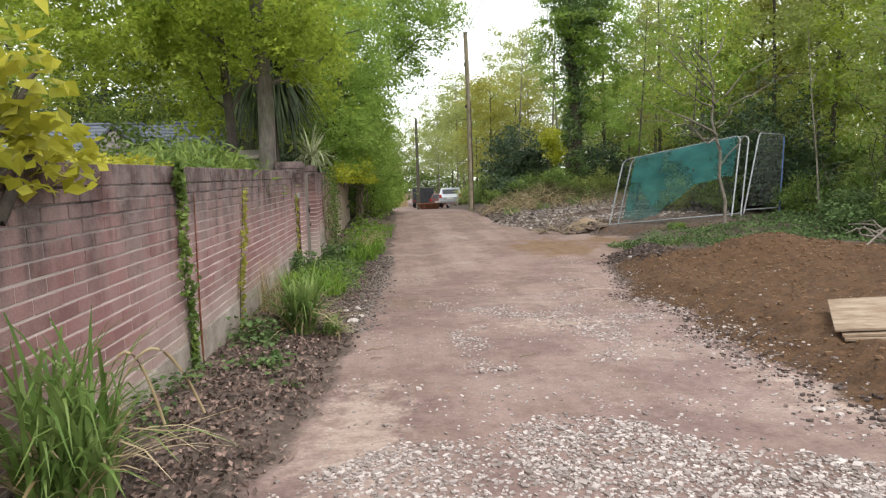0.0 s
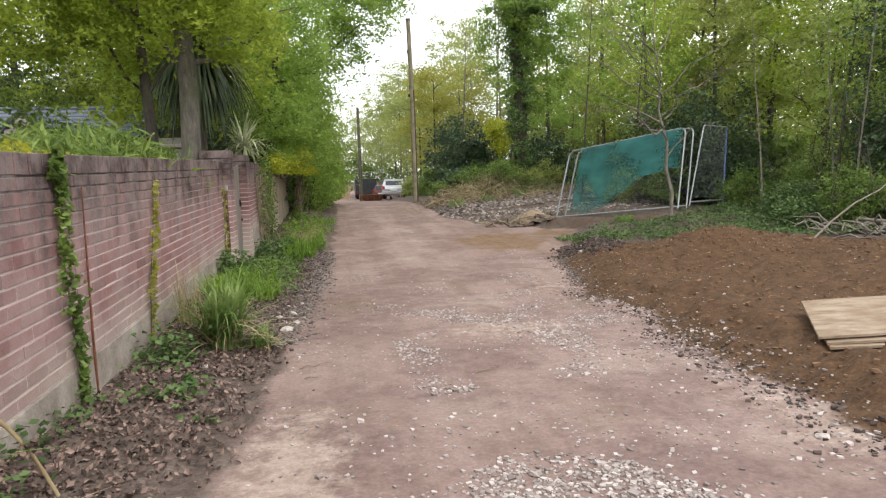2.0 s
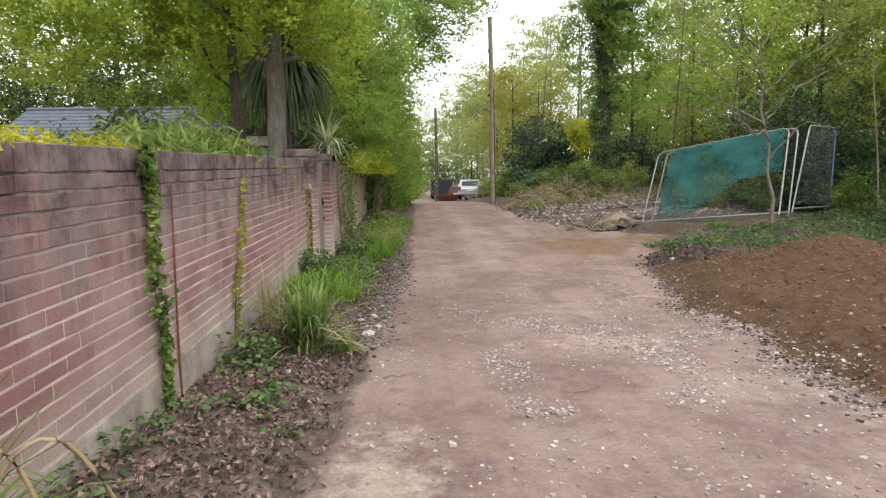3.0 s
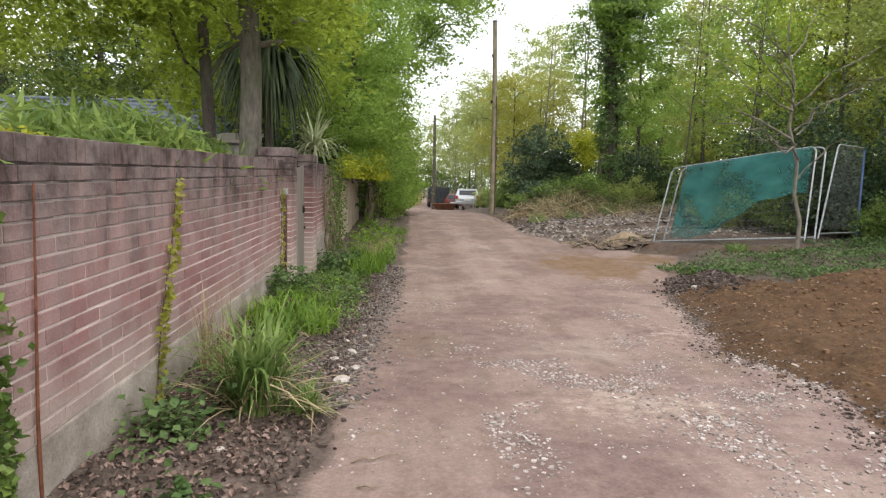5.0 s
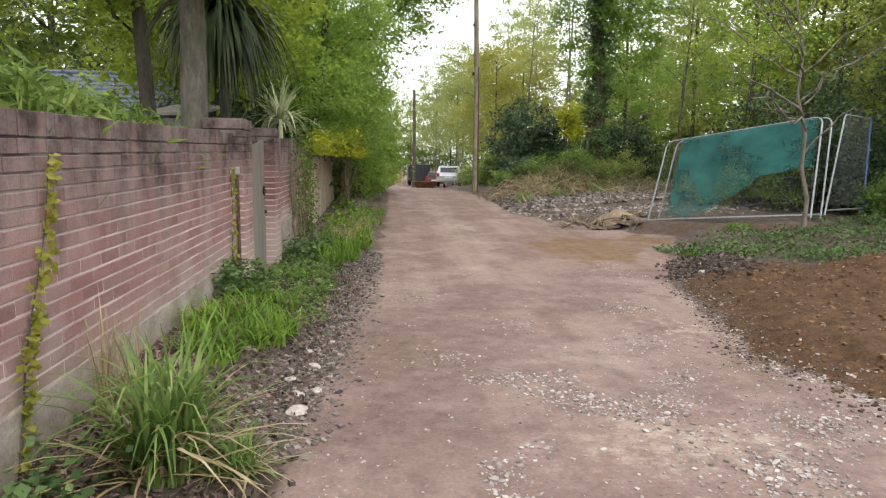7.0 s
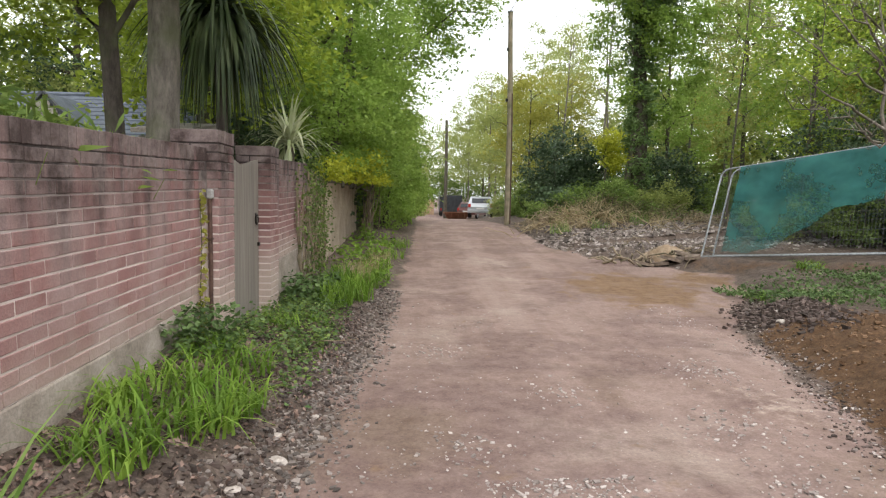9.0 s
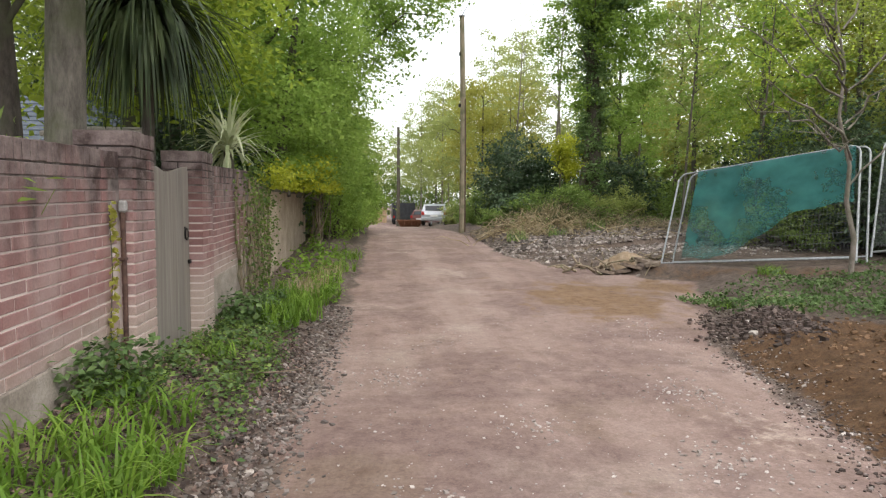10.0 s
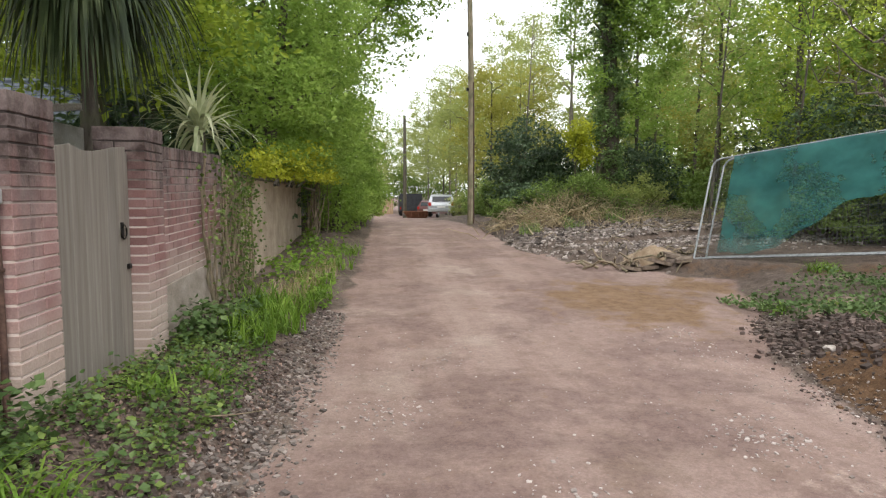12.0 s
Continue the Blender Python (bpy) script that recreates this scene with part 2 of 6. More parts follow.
GALV = plain("galvanised_steel", (0.22, 0.23, 0.24), (0.38, 0.40, 0.41), 20, 0.6, 0.55, 0.1)
BLUE_STEEL = plain("blue_painted_steel", (0.06, 0.10, 0.24), (0.10, 0.16, 0.32), 20, 0.5)
SLATE = plain("grey_slate_roof", (0.075, 0.088, 0.11), (0.12, 0.137, 0.165), 5, 0.7)
RENDER = plain("stained_cement_render", (0.30, 0.235, 0.185), (0.50, 0.41, 0.33), 2.5, 0.92)
PLINTH = plain("stained_concrete_plinth", (0.20, 0.165, 0.135), (0.40, 0.345, 0.30), 3.5, 0.95, 0.0, 0.6)
SLAB = plain("broken_dark_slab", (0.09, 0.065, 0.05), (0.24, 0.19, 0.15), 6, 0.95, 0.0, 0.8)
STONE_WALL = plain("pale_stone_wall", (0.20, 0.185, 0.165), (0.32, 0.30, 0.27), 6, 0.9)
IRON = plain("black_iron", (0.012, 0.012, 0.012), (0.035, 0.032, 0.03), 30, 0.5, 0.6)
RUST = plain("rusty_stem", (0.10, 0.035, 0.02), (0.22, 0.085, 0.045), 20, 0.9)
PVC = plain("dull_grey_plastic", (0.20, 0.195, 0.19), (0.32, 0.31, 0.30), 15, 0.55)
CONDUIT = plain("dark_brown_conduit", (0.05, 0.03, 0.025), (0.12, 0.07, 0.055), 15, 0.7)
CAP = plain("concrete_cap", (0.09, 0.08, 0.07), (0.22, 0.20, 0.18), 7, 0.95)
COBBLE = stone_material("pale_flint_chips", (0.17, 0.14, 0.125), (0.52, 0.46, 0.43))
DARK_STONE = stone_material("dusty_verge_stones", (0.06, 0.05, 0.045), (0.31, 0.265, 0.24))
CLOD = stone_material("soil_clods", (0.125, 0.072, 0.038), (0.22, 0.135, 0.08))
SAND = plain("sandy_spoil", (0.20, 0.14, 0.09), (0.36, 0.28, 0.20), 5, 0.95, 0.0, 0.8)
PALE_STONE = plain("pale_flint", (0.30, 0.26, 0.23), (0.48, 0.43, 0.39), 25, 0.8)
LITTER = stone_material("dead_leaf_litter", (0.03, 0.022, 0.018), (0.29, 0.20, 0.165))
DARK_CLOD = stone_material("dark_earth_clods", (0.04, 0.03, 0.026), (0.15, 0.112, 0.098))
WIRE = plain("dull_steel_wire", (0.09, 0.095, 0.10), (0.16, 0.165, 0.17), 20, 0.7, 0.3, 0.0)
CAR_PAINT = plain("silver_car_paint", (0.38, 0.40, 0.43), (0.44, 0.46, 0.49), 3, 0.3, 0.4, 0.0)
RED_PAINT = plain("dull_maroon_paint", (0.12, 0.05, 0.045), (0.17, 0.08, 0.07), 3, 0.35, 0.1, 0.0)
DARK_PAINT = plain("dark_van_paint", (0.03, 0.033, 0.037), (0.06, 0.063, 0.07), 3, 0.4, 0.1, 0.0)
ORANGE = plain("rusty_orange", (0.12, 0.05, 0.03), (0.21, 0.10, 0.06), 5, 0.75)
RUBBER = plain("black_rubber", (0.015, 0.015, 0.015), (0.03, 0.03, 0.03), 20, 0.85)
LAMP_RED = plain("red_lamp_lens", (0.35, 0.02, 0.02), (0.45, 0.04, 0.03), 10, 0.25)
WHITE = plain("white_paint", (0.70, 0.70, 0.68), (0.80, 0.80, 0.78), 6, 0.6)
FENCE_WOOD = plain("tan_fence_boards", (0.30, 0.20, 0.12), (0.44, 0.32, 0.20), 6, 0.85)
CAR_GLASS, _n, _l, _b = node_material("car_glass", 0.08)
_b.inputs["Base Color"].default_value = (0.02, 0.024, 0.028, 1)
_b.inputs["Specular IOR Level"].default_value = 0.6

MAPLE = leaf_material("fresh_green_leaves", (0.075, 0.14, 0.022), (0.205, 0.32, 0.055), (0.38, 0.51, 0.125), 0.55)
OAK = leaf_material("yellow_green_leaves", (0.07, 0.11, 0.014), (0.22, 0.305, 0.034), (0.46, 0.55, 0.085), 0.56)
WOOD_LEAF = leaf_material("woodland_leaves", (0.14, 0.18, 0.045), (0.29, 0.345, 0.095), (0.48, 0.52, 0.20), 0.6)
DARK_LEAF = leaf_material("dark_evergreen_leaves", (0.024, 0.045, 0.025), (0.058, 0.10, 0.05), (0.14, 0.20, 0.10), 0.22, 0.38)
HEDGE_LEAF = leaf_material("mid_green_leaves", (0.05, 0.09, 0.018), (0.14, 0.215, 0.045), (0.27, 0.36, 0.10), 0.45)
TREE_IVY = leaf_material("tree_ivy_leaves", (0.035, 0.07, 0.02), (0.11, 0.195, 0.06), (0.29, 0.40, 0.16), 0.35, 0.35)
IVY = leaf_material("ivy_leaves", (0.03, 0.06, 0.014), (0.09, 0.15, 0.03), (0.24, 0.32, 0.08), 0.3, 0.4)
GOLD = leaf_material("golden_leaves", (0.16, 0.18, 0.012), (0.34, 0.34, 0.025), (0.54, 0.50, 0.07), 0.45)
YELLOW_LEAF = leaf_material("bright_yellow_green_leaves", (0.17, 0.20, 0.012), (0.38, 0.42, 0.03), (0.58, 0.60, 0.08), 0.5)
WILLOW = leaf_material("ochre_spring_leaves", (0.18, 0.19, 0.025), (0.32, 0.32, 0.05), (0.46, 0.45, 0.12), 0.55)
GRASS = leaf_material("fresh_grass", (0.055, 0.11, 0.012), (0.13, 0.24, 0.028), (0.25, 0.37, 0.06), 0.4)
SEDGE = leaf_material("sedge_blades", (0.05, 0.095, 0.018), (0.115, 0.20, 0.04), (0.28, 0.36, 0.12), 0.32)
STRAW = leaf_material("dry_straw", (0.22, 0.16, 0.08), (0.36, 0.28, 0.16), (0.5, 0.42, 0.28), 0.2)
CORDY = leaf_material("cordyline_blades", (0.026, 0.042, 0.02), (0.055, 0.085, 0.038), (0.14, 0.18, 0.085), 0.15, 0.4)
CORDY_PALE = leaf_material("variegated_blades", (0.26, 0.31, 0.15), (0.52, 0.56, 0.34), (0.76, 0.77, 0.58), 0.3, 0.4)
BAMBOO = leaf_material("bamboo_leaves", (0.04, 0.075, 0.014), (0.11, 0.18, 0.032), (0.27, 0.34, 0.085))
BRUSH = leaf_material("olive_cut_brush", (0.06, 0.06, 0.03), (0.14, 0.14, 0.06), (0.27, 0.25, 0.13), 0.1, 0.8)
BRAMBLE = leaf_material("bramble_leaves", (0.03, 0.06, 0.016), (0.07, 0.125, 0.035), (0.16, 0.23, 0.085), 0.25)


# ---- mesh helpers ----
def thing(name, label, category, at=(0, 0, 0), group="", kind=""):
    ob = new(name)
    ob.matrix_world = Matrix.Translation(at)
    return tagged(ob, label, category, group, kind)


def part(name, bm, material, parent, label="", smooth=False):
    me = bm
    if not isinstance(bm, bpy.types.Mesh):
        me = bpy.data.meshes.new(name)
        bm.to_mesh(me)
        bm.free()
    me.materials.append(material)
    if smooth:
        me.shade_smooth()
    else:
        me.shade_flat()
    ob = new(name, me)
    if parent is not None:
        ob.parent = parent
    if label:
        tagged(ob, label)
    return ob


def mesh_np(name, verts, faces):
    """A mesh from an (n, 3) array and an (m, 3 or 4) array."""
    me = bpy.data.meshes.new(name)
    k = faces.shape[1]
    me.vertices.add(len(verts))
    me.vertices.foreach_set("co", np.ascontiguousarray(verts, dtype=np.float32).ravel())
    me.loops.add(faces.size)
    me.loops.foreach_set("vertex_index", np.ascontiguousarray(faces, dtype=np.int32).ravel())
    me.polygons.add(len(faces))
    me.polygons.foreach_set("loop_start", np.arange(0, faces.size, k, dtype=np.int32))
    me.update(calc_edges=True)
    return me


def box(bm, lo, hi, bevel=0.0, m=None):
    r = bmesh.ops.create_cube(bm, size=1.0)
    vs = r["verts"]
    for v in vs:
        v.co = Vector([(a + b) / 2 + c * (b - a) for a, b, c in zip(lo, hi, v.co)])
    if bevel:
        es = list({e for v in vs for e in v.link_edges})
        vs = list({v for f in bmesh.ops.bevel(bm, geom=es, offset=bevel, segments=1, affect="EDGES")["faces"] for v in f.verts} | {v for v in vs if v.is_valid})
    if m is not None:
        bmesh.ops.transform(bm, matrix=m, verts=[v for v in vs if v.is_valid])
    return vs


def boxed(lo, hi, bevel=0.0):
    bm = bmesh.new()
    box(bm, lo, hi, bevel)
    return bm


def tube_arrays(points, radii, sides=8):
    """Verts and quads of a tapered tube along points."""
    pts = [Vector(p) for p in points]
    vs, fs = [], []
    for i, p in enumerate(pts):
        d = (pts[min(i + 1, len(pts) - 1)] - pts[max(i - 1, 0)]).normalized()
        a = d.orthogonal().normalized() if abs(d.z) < 0.9 else d.cross(Vector((0, 1, 0))).normalized()
        b = d.cross(a)
        for k in range(sides):
            t = 2 * math.pi * k / sides
            vs.append(p + (a * math.cos(t) + b * math.sin(t)) * radii[i])
    for i in range(len(pts) - 1):
        for k in range(sides):
            k2 = (k + 1) % sides
            fs.append((i * sides + k, i * sides + k2, (i + 1) * sides + k2, (i + 1) * sides + k))
    return np.array([tuple(v) for v in vs]), np.array(fs)


def join(pieces):
    vs, fs, o = [], [], 0
    for v, f in pieces:
        vs.append(v)
        fs.append(f + o)
        o += len(v)
    return np.vstack(vs), np.vstack(fs)


def tube(name, points, radii, material, parent, sides=8, label=""):
    v, f = tube_arrays(points, radii, sides)
    ob = part(name, mesh_np(name, v, f), material, parent, label, smooth=True)
    return ob


def bent(a, b, sag, rng, n=6, wob=0.03):
    """Points of a crooked branch from a to b."""
    a, b = Vector(a), Vector(b)
    L = (b - a).length
    out = []
    for i in range(n + 1):
        t = i / n
        p = a.lerp(b, t) + Vector((0, 0, sag * 4 * t * (1 - t)))
        if 0 < i < n:
            p += Vector(rng.normal(0, wob * L, 3))
        out.append(p)
    return out


def leaves(centres, size, rng, aspect=0.6, flat=0.5, jitter=0.35):
    """Folded diamond leaves at the centres; flat: how much they face up."""
    n = len(centres)
    d = rng.normal(size=(n, 3))
    d[:, 2] *= (1 - flat * 0.6)
    d /= np.linalg.norm(d, axis=1)[:, None]
    nor = rng.normal(size=(n, 3))
    nor[:, 2] = np.abs(nor[:, 2]) + flat * 1.6
    side = np.cross(nor, d)
    side /= np.linalg.norm(side, axis=1)[:, None] + 1e-9
    up = np.cross(d, side)
    s = size * (1 + jitter * rng.uniform(-1, 1, n))[:, None]
    tip, tail = centres + d * s * 0.5, centres - d * s * 0.5
    l, r = centres + side * s * aspect * 0.5 + up * s * 0.1, centres - side * s * aspect * 0.5 + up * s * 0.1
    v = np.stack([tail, r, tip, l], 1).reshape(-1, 3)
    f = np.arange(4 * n).reshape(-1, 4)
    return v, f


def crown_points(blobs, clumps, per, spread, rng, shell=0.55):
    """Leaf centres in clumps inside ellipsoids, denser towards the outside."""
    vol = np.array([b[3] * b[4] * b[5] for b in blobs]) ** 0.7
    share = vol / vol.sum()
    out = []
    for b, s in zip(blobs, share):
        k = max(3, int(clumps * s))
        d = rng.normal(size=(k, 3))
        d /= np.linalg.norm(d, axis=1)[:, None]
        rad = shell + (1 - shell) * rng.uniform(0, 1, k) ** 0.7
        rad *= 1 + 0.16 * rng.normal(size=k)
        c = np.array(b[:3]) + d * rad[:, None] * np.array(b[3:6])
        m = rng.poisson(per, k)
        cc = np.repeat(c, m, axis=0)
        out.append(cc + rng.normal(size=cc.shape) * spread * np.array([1.0, 1.0, 0.5]))
    return np.vstack(out)


def foliage(name, blobs, clumps, per, spread, size, material, parent, seed, aspect=0.6, shell=0.55, floor_z=None, label=""):
    rng = np.random.default_rng(seed)
    c = crown_points(blobs, clumps, per, spread, rng, shell)
    if floor_z is not None:
        c = c[c[:, 2] > floor_z]
    v, f = leaves(c, size, rng, aspect)
    return part(name, mesh_np(name, v, f), material, parent, label)


def blades(n, rng, base_r, height, spread, width, droop=0.5, segs=4, lean=(0, 0)):
    """Arching grass blades from a tuft at the origin."""
    ang = rng.uniform(0, 2 * math.pi, n)
    r0 = base_r * np.sqrt(rng.uniform(0, 1, n))
    a0 = rng.uniform(0, 2 * math.pi, n)
    h = height * rng.uniform(0.35, 1.1, n)
    out = spread * rng.uniform(0.15, 1.0, n)
    w = width * rng.uniform(0.6, 1.2, n)
    dr = droop * rng.uniform(0.2, 1.2, n)
    vs = []
    for i in range(segs + 1):
        t = i / segs
        rr = out * t ** 1.6
        z = h * (t * (1 + dr * 0.3) - dr * t ** 3 * 0.95)
        x = r0 * np.cos(a0) + rr * np.cos(ang) + lean[0] * t * t
        y = r0 * np.sin(a0) + rr * np.sin(ang) + lean[1] * t * t
        wd = w * (1 - t) ** 0.7 * 0.5 + 0.0006
        sx, sy = -np.sin(ang), np.cos(ang)
        vs.append(np.stack([x - sx * wd, y - sy * wd, z], 1))
        vs.append(np.stack([x + sx * wd, y + sy * wd, z], 1))
    v = np.stack(vs, 1)
    k = 2 * (segs + 1)
    f = []
    for i in range(segs):
        f.append(np.stack([np.arange(n) * k + 2 * i, np.arange(n) * k + 2 * i + 1, np.arange(n) * k + 2 * i + 3, np.arange(n) * k + 2 * i + 2], 1))
    return v.reshape(-1, 3), np.vstack(f)


CHIP_V = np.array([(x, y, z) for x in (-0.8, 0.8) for y in (-0.8, 0.8) for z in (-0.8, 0.8)])
CHIP_F = np.array([(0, 1, 3), (0, 3, 2), (4, 7, 5), (4, 6, 7), (0, 5, 1), (0, 4, 5), (2, 3, 7), (2, 7, 6), (0, 2, 6), (0, 6, 4), (1, 5, 7), (1, 7, 3)])


def pebbles(xy, sizes, rng, height, flat=0.55, sink=0.25):
    """Angular stones lying on the ground."""
    n = len(xy)
    z = np.array([height(x, y) for x, y in xy])
    sc = np.stack([sizes * rng.uniform(0.7, 1.3, n), sizes * rng.uniform(0.7, 1.3, n), sizes * flat * rng.uniform(0.6, 1.2, n)], 1)
    v = CHIP_V[None] * (1 + 0.36 * rng.uniform(-1, 1, (n, len(CHIP_V), 3))) * sc[:, None]
    a = rng.uniform(0, 6.3, n)
    ca, sa = np.cos(a)[:, None], np.sin(a)[:, None]
    x, y = v[..., 0] * ca - v[..., 1] * sa, v[..., 0] * sa + v[..., 1] * ca
    tilt = rng.normal(0, 0.25, n)[:, None]
    v = np.stack([x + xy[:, :1], y + xy[:, 1:], v[..., 2] + x * tilt + (z + sc[:, 2] * (1 - 2 * sink))[:, None]], -1)
    f = CHIP_F[None] + (np.arange(n) * len(CHIP_V))[:, None, None]
    return v.reshape(-1, 3), f.reshape(-1, 3)


# ---- the lie of the land ----
LANE_Y = [-60, -5, 0, 3.5, 6.6, 9, 11, 12.5, 16, 18.5, 22, 28.6, 36, 47, 60, 90, 400]
LANE_Z = [0.4, 0.2, 0.02, -0.15, -0.31, -0.44, -0.47, -0.47, -0.38, -0.28, -0.12, 0.12, -0.02, -0.46, -0.75, -0.95, -0.95]
LEFT_Y = [-60, 0, 3, 4.3, 6.2, 8, 10, 12, 14, 20.7, 30, 50, 90]
LEFT_X = [-0.75, -0.75, -0.68, -0.52, -0.52, -0.45, -0.35, -0.25, -0.12, 0.04, 0.1, 0.0, -0.5]
RIGHT_Y = [-60, 0, 3, 4.6, 7, 9, 10.8, 12.4, 14.8, 17.0, 18.2, 19.5, 21.5, 27.3, 45, 62, 90]
RIGHT_X = [2.4, 2.4, 2.42, 2.62, 3.15, 3.25, 3.9, 4.3, 5.6, 6.3, 5.3, 4.3, 3.6, 3.5, 3.4, 5.5, 9]
RISE_Y = [-60, 3, 5, 6, 8, 9.5, 10.4, 12, 15, 40]
RISE_Z = [0.12, 0.16, 0.11, 0.16, 0.4, 0.44, 0.38, 0.25, 0.25, 0.3]


def smooth(t):
    t = min(1.0, max(0.0, t))
    return t * t * (3 - 2 * t)


def wobble(x, y, s, k=0.0):
    return noise.noise(Vector((x * s, y * s, k)))


def ground_z(x, y):
    z = float(np.interp(y, LANE_Y, LANE_Z))
    le, ri = float(np.interp(y, LEFT_Y, LEFT_X)), float(np.interp(y, RIGHT_Y, RIGHT_X))
    if x < le:
        z += float(np.interp(y, RISE_Y, RISE_Z)) * smooth((le - x) / 1.0)
    if x > ri:
        d = x - ri
        z += 0.20 * smooth(d / 0.8) + 0.22 * smooth((d - 1.5) / 3.5)
        if y > 21:
            z += 0.15 * smooth(d / 3)
    # heap of dug soil and the raised ground under the brambles
    z += 0.42 * math.exp(-((x - 6.4) / 1.15) ** 2 - ((y - 10.7) / 0.95) ** 2)
    z += 0.16 * math.exp(-((x - 5.1) / 0.5) ** 2 - ((y - 12.8) / 0.6) ** 2)
    z += 0.20 * math.exp(-((x - 8.8) / 1.6) ** 2 - ((y - 14.8) / 1.8) ** 2)
    # mound under the cut brush
    z += 0.32 * math.exp(-((x - 5.9) / 1.5) ** 2 - ((y - 25.3) / 1.3) ** 2)
    # earth lip below the leaning fence panels
    t = min(1.0, max(0.0, ((x - 6.2) * 2.3 - (y - 18.05) * 2.6) / 12.05))
    d2 = (x - 6.2 - 2.3 * t) ** 2 + (y - 18.05 + 2.6 * t) ** 2
    z += (0.10 + 0.06 * t) * math.exp(-d2 / 0.3)
    # ruts
    if le < x < ri:
        z -= 0.018 * math.exp(-((x - 0.55) / 0.25) ** 2) + 0.018 * math.exp(-((x - 2.1) / 0.28) ** 2)
    return z


def soil_mask(x, y):
    ri = float(np.interp(y, RIGHT_Y, RIGHT_X)) + 0.16 * wobble(x, y, 0.9, 41.0) + 0.14 * wobble(x, y, 2.7, 43.0) - 0.02
    t = min(1.0, max(0.0, ((x - 6.0) * 2.3 - (y - 17.75) * 2.6) / 12.05))
    lip = 0.5 * math.exp(-((x - 6.0 - 2.3 * t) ** 2 + (y - 17.75 + 2.6 * t) ** 2) / 0.14)
    if y > 15.5:
        return lip
    back = 12.6 + 0.25 * (x - 5.0) if x < 6 else 12.85 - 0.9 * (x - 6)
    back = max(back, 8.6 if x > 8 else back)
    return max(lip, smooth((x - ri + 0.1) / 0.35) * smooth((back - y) / 0.8 + 0.3))


def verge_mask(x, y):
    le, ri = float(np.interp(y, LEFT_Y, LEFT_X)), float(np.interp(y, RIGHT_Y, RIGHT_X))
    a = smooth((le - x + 0.22 * wobble(x, y, 1.8, 47.0)) / 0.45 + 0.35)
    b = smooth((x - ri + 0.25 * wobble(x, y, 1.4, 49.0)) / 0.4 + 0.45)
    if y < 14.5:
        b *= smooth((x - ri - 0.9) / 0.6)
        w = 0.34 + 0.25 * wobble(x, y, 1.9, 53.0)
        b = max(b, 0.95 * smooth((y - 7.5) / 4.0) * math.exp(-((x - ri - 0.1) / w) ** 2))
    return max(a, b)


def wet_mask(x, y):
    a = math.exp(-(((x - 3.9) / 1.3) ** 2 + ((y - 15.6) / 1.9) ** 2) ** 1.5)
    a = max(a, math.exp(-((x - 5.6) / 0.8) ** 2 - ((y - 16.7) / 0.9) ** 2))
    return min(1.0, 0.9 * a)


def sand_mask(x, y):
    """Pale dry sand left on the lane in a few worn patches."""
    a = math.exp(-((x + 0.35) / 0.35) ** 2 - ((y - 3.6) / 1.1) ** 2)
    b = 0.8 * math.exp(-((x - 1.6) / 0.9) ** 2 - ((y - 6.7) / 0.5) ** 2)
    c = 0.7 * math.exp(-((x - 2.5) / 0.35) ** 2 - ((y - 3.6) / 1.2) ** 2) + 0.6 * math.exp(-((x - 3.0) / 0.5) ** 2 - ((y - 9.6) / 0.7) ** 2)
    return max(a, b, c)


def axis(segments):
    out = []
    for a, b, s in segments:
        out += list(np.arange(a, b, s))
    return np.array(out + [segments[-1][1]])


gx = axis([(-900, -100, 200), (-100, -20, 10), (-20, -3, 1.0), (-3, -2, 0.2), (-2, 8, 0.055), (8, 12, 0.15), (12, 30, 1.0), (30, 100, 10), (100, 900, 200)])
gy = axis([(-900, -100, 200), (-100, -10, 10), (-10, 0, 0.8), (0, 1.6, 0.2), (1.6, 14, 0.055), (14, 24, 0.15), (24, 64, 0.8), (64, 120, 6), (120, 900, 130)])
gv, gc = [], []
for yy in gy:
    for xx in gx:
        z = ground_z(xx, yy)
        near = -3 < xx < 14 and -9 < yy < 40
        s = soil_mask(xx, yy) if near else 0.0
        vm = verge_mask(xx, yy)
        if near:
            q = wobble(xx, yy, 1.3) * 0.022 + wobble(xx, yy, 5.0, 3.0) * 0.008
            q += max(s, 0.6 * vm) * (wobble(xx, yy, 2.6, 7.0) * 0.06 + wobble(xx, yy, 7.5, 9.0) * 0.055)
            z += q
        gv.append((xx, yy, z))
        gc.append((s, vm, wet_mask(xx, yy) if near else 0.0, sand_mask(xx, yy) if near else 0.0))
nx, ny = len(gx), len(gy)
idx = np.arange(nx * ny).reshape(ny, nx)
gf = np.stack([idx[:-1, :-1], idx[:-1, 1:], idx[1:, 1:], idx[1:, :-1]], -1).reshape(-1, 4)
gme = mesh_np("ground", np.array(gv), gf)
col = gme.color_attributes.new("cover", "FLOAT_COLOR", "POINT")
col.data.foreach_set("color", np.array(gc, dtype=np.float32).ravel())
ground = part("ground", gme, EARTH, None, smooth=True)
tagged(ground, "unmade earth and hoggin lane with bare soil and rough verges", "ground", kind="structure")


def top_z(x, y):
    """The ground's height with its small unevenness."""
    s, vm = soil_mask(x, y), verge_mask(x, y)
    q = wobble(x, y, 1.3) * 0.022 + wobble(x, y, 5.0, 3.0) * 0.008
    q += max(s, 0.6 * vm) * (wobble(x, y, 2.6, 7.0) * 0.06 + wobble(x, y, 7.5, 9.0) * 0.055)
    return ground_z(x, y) + q


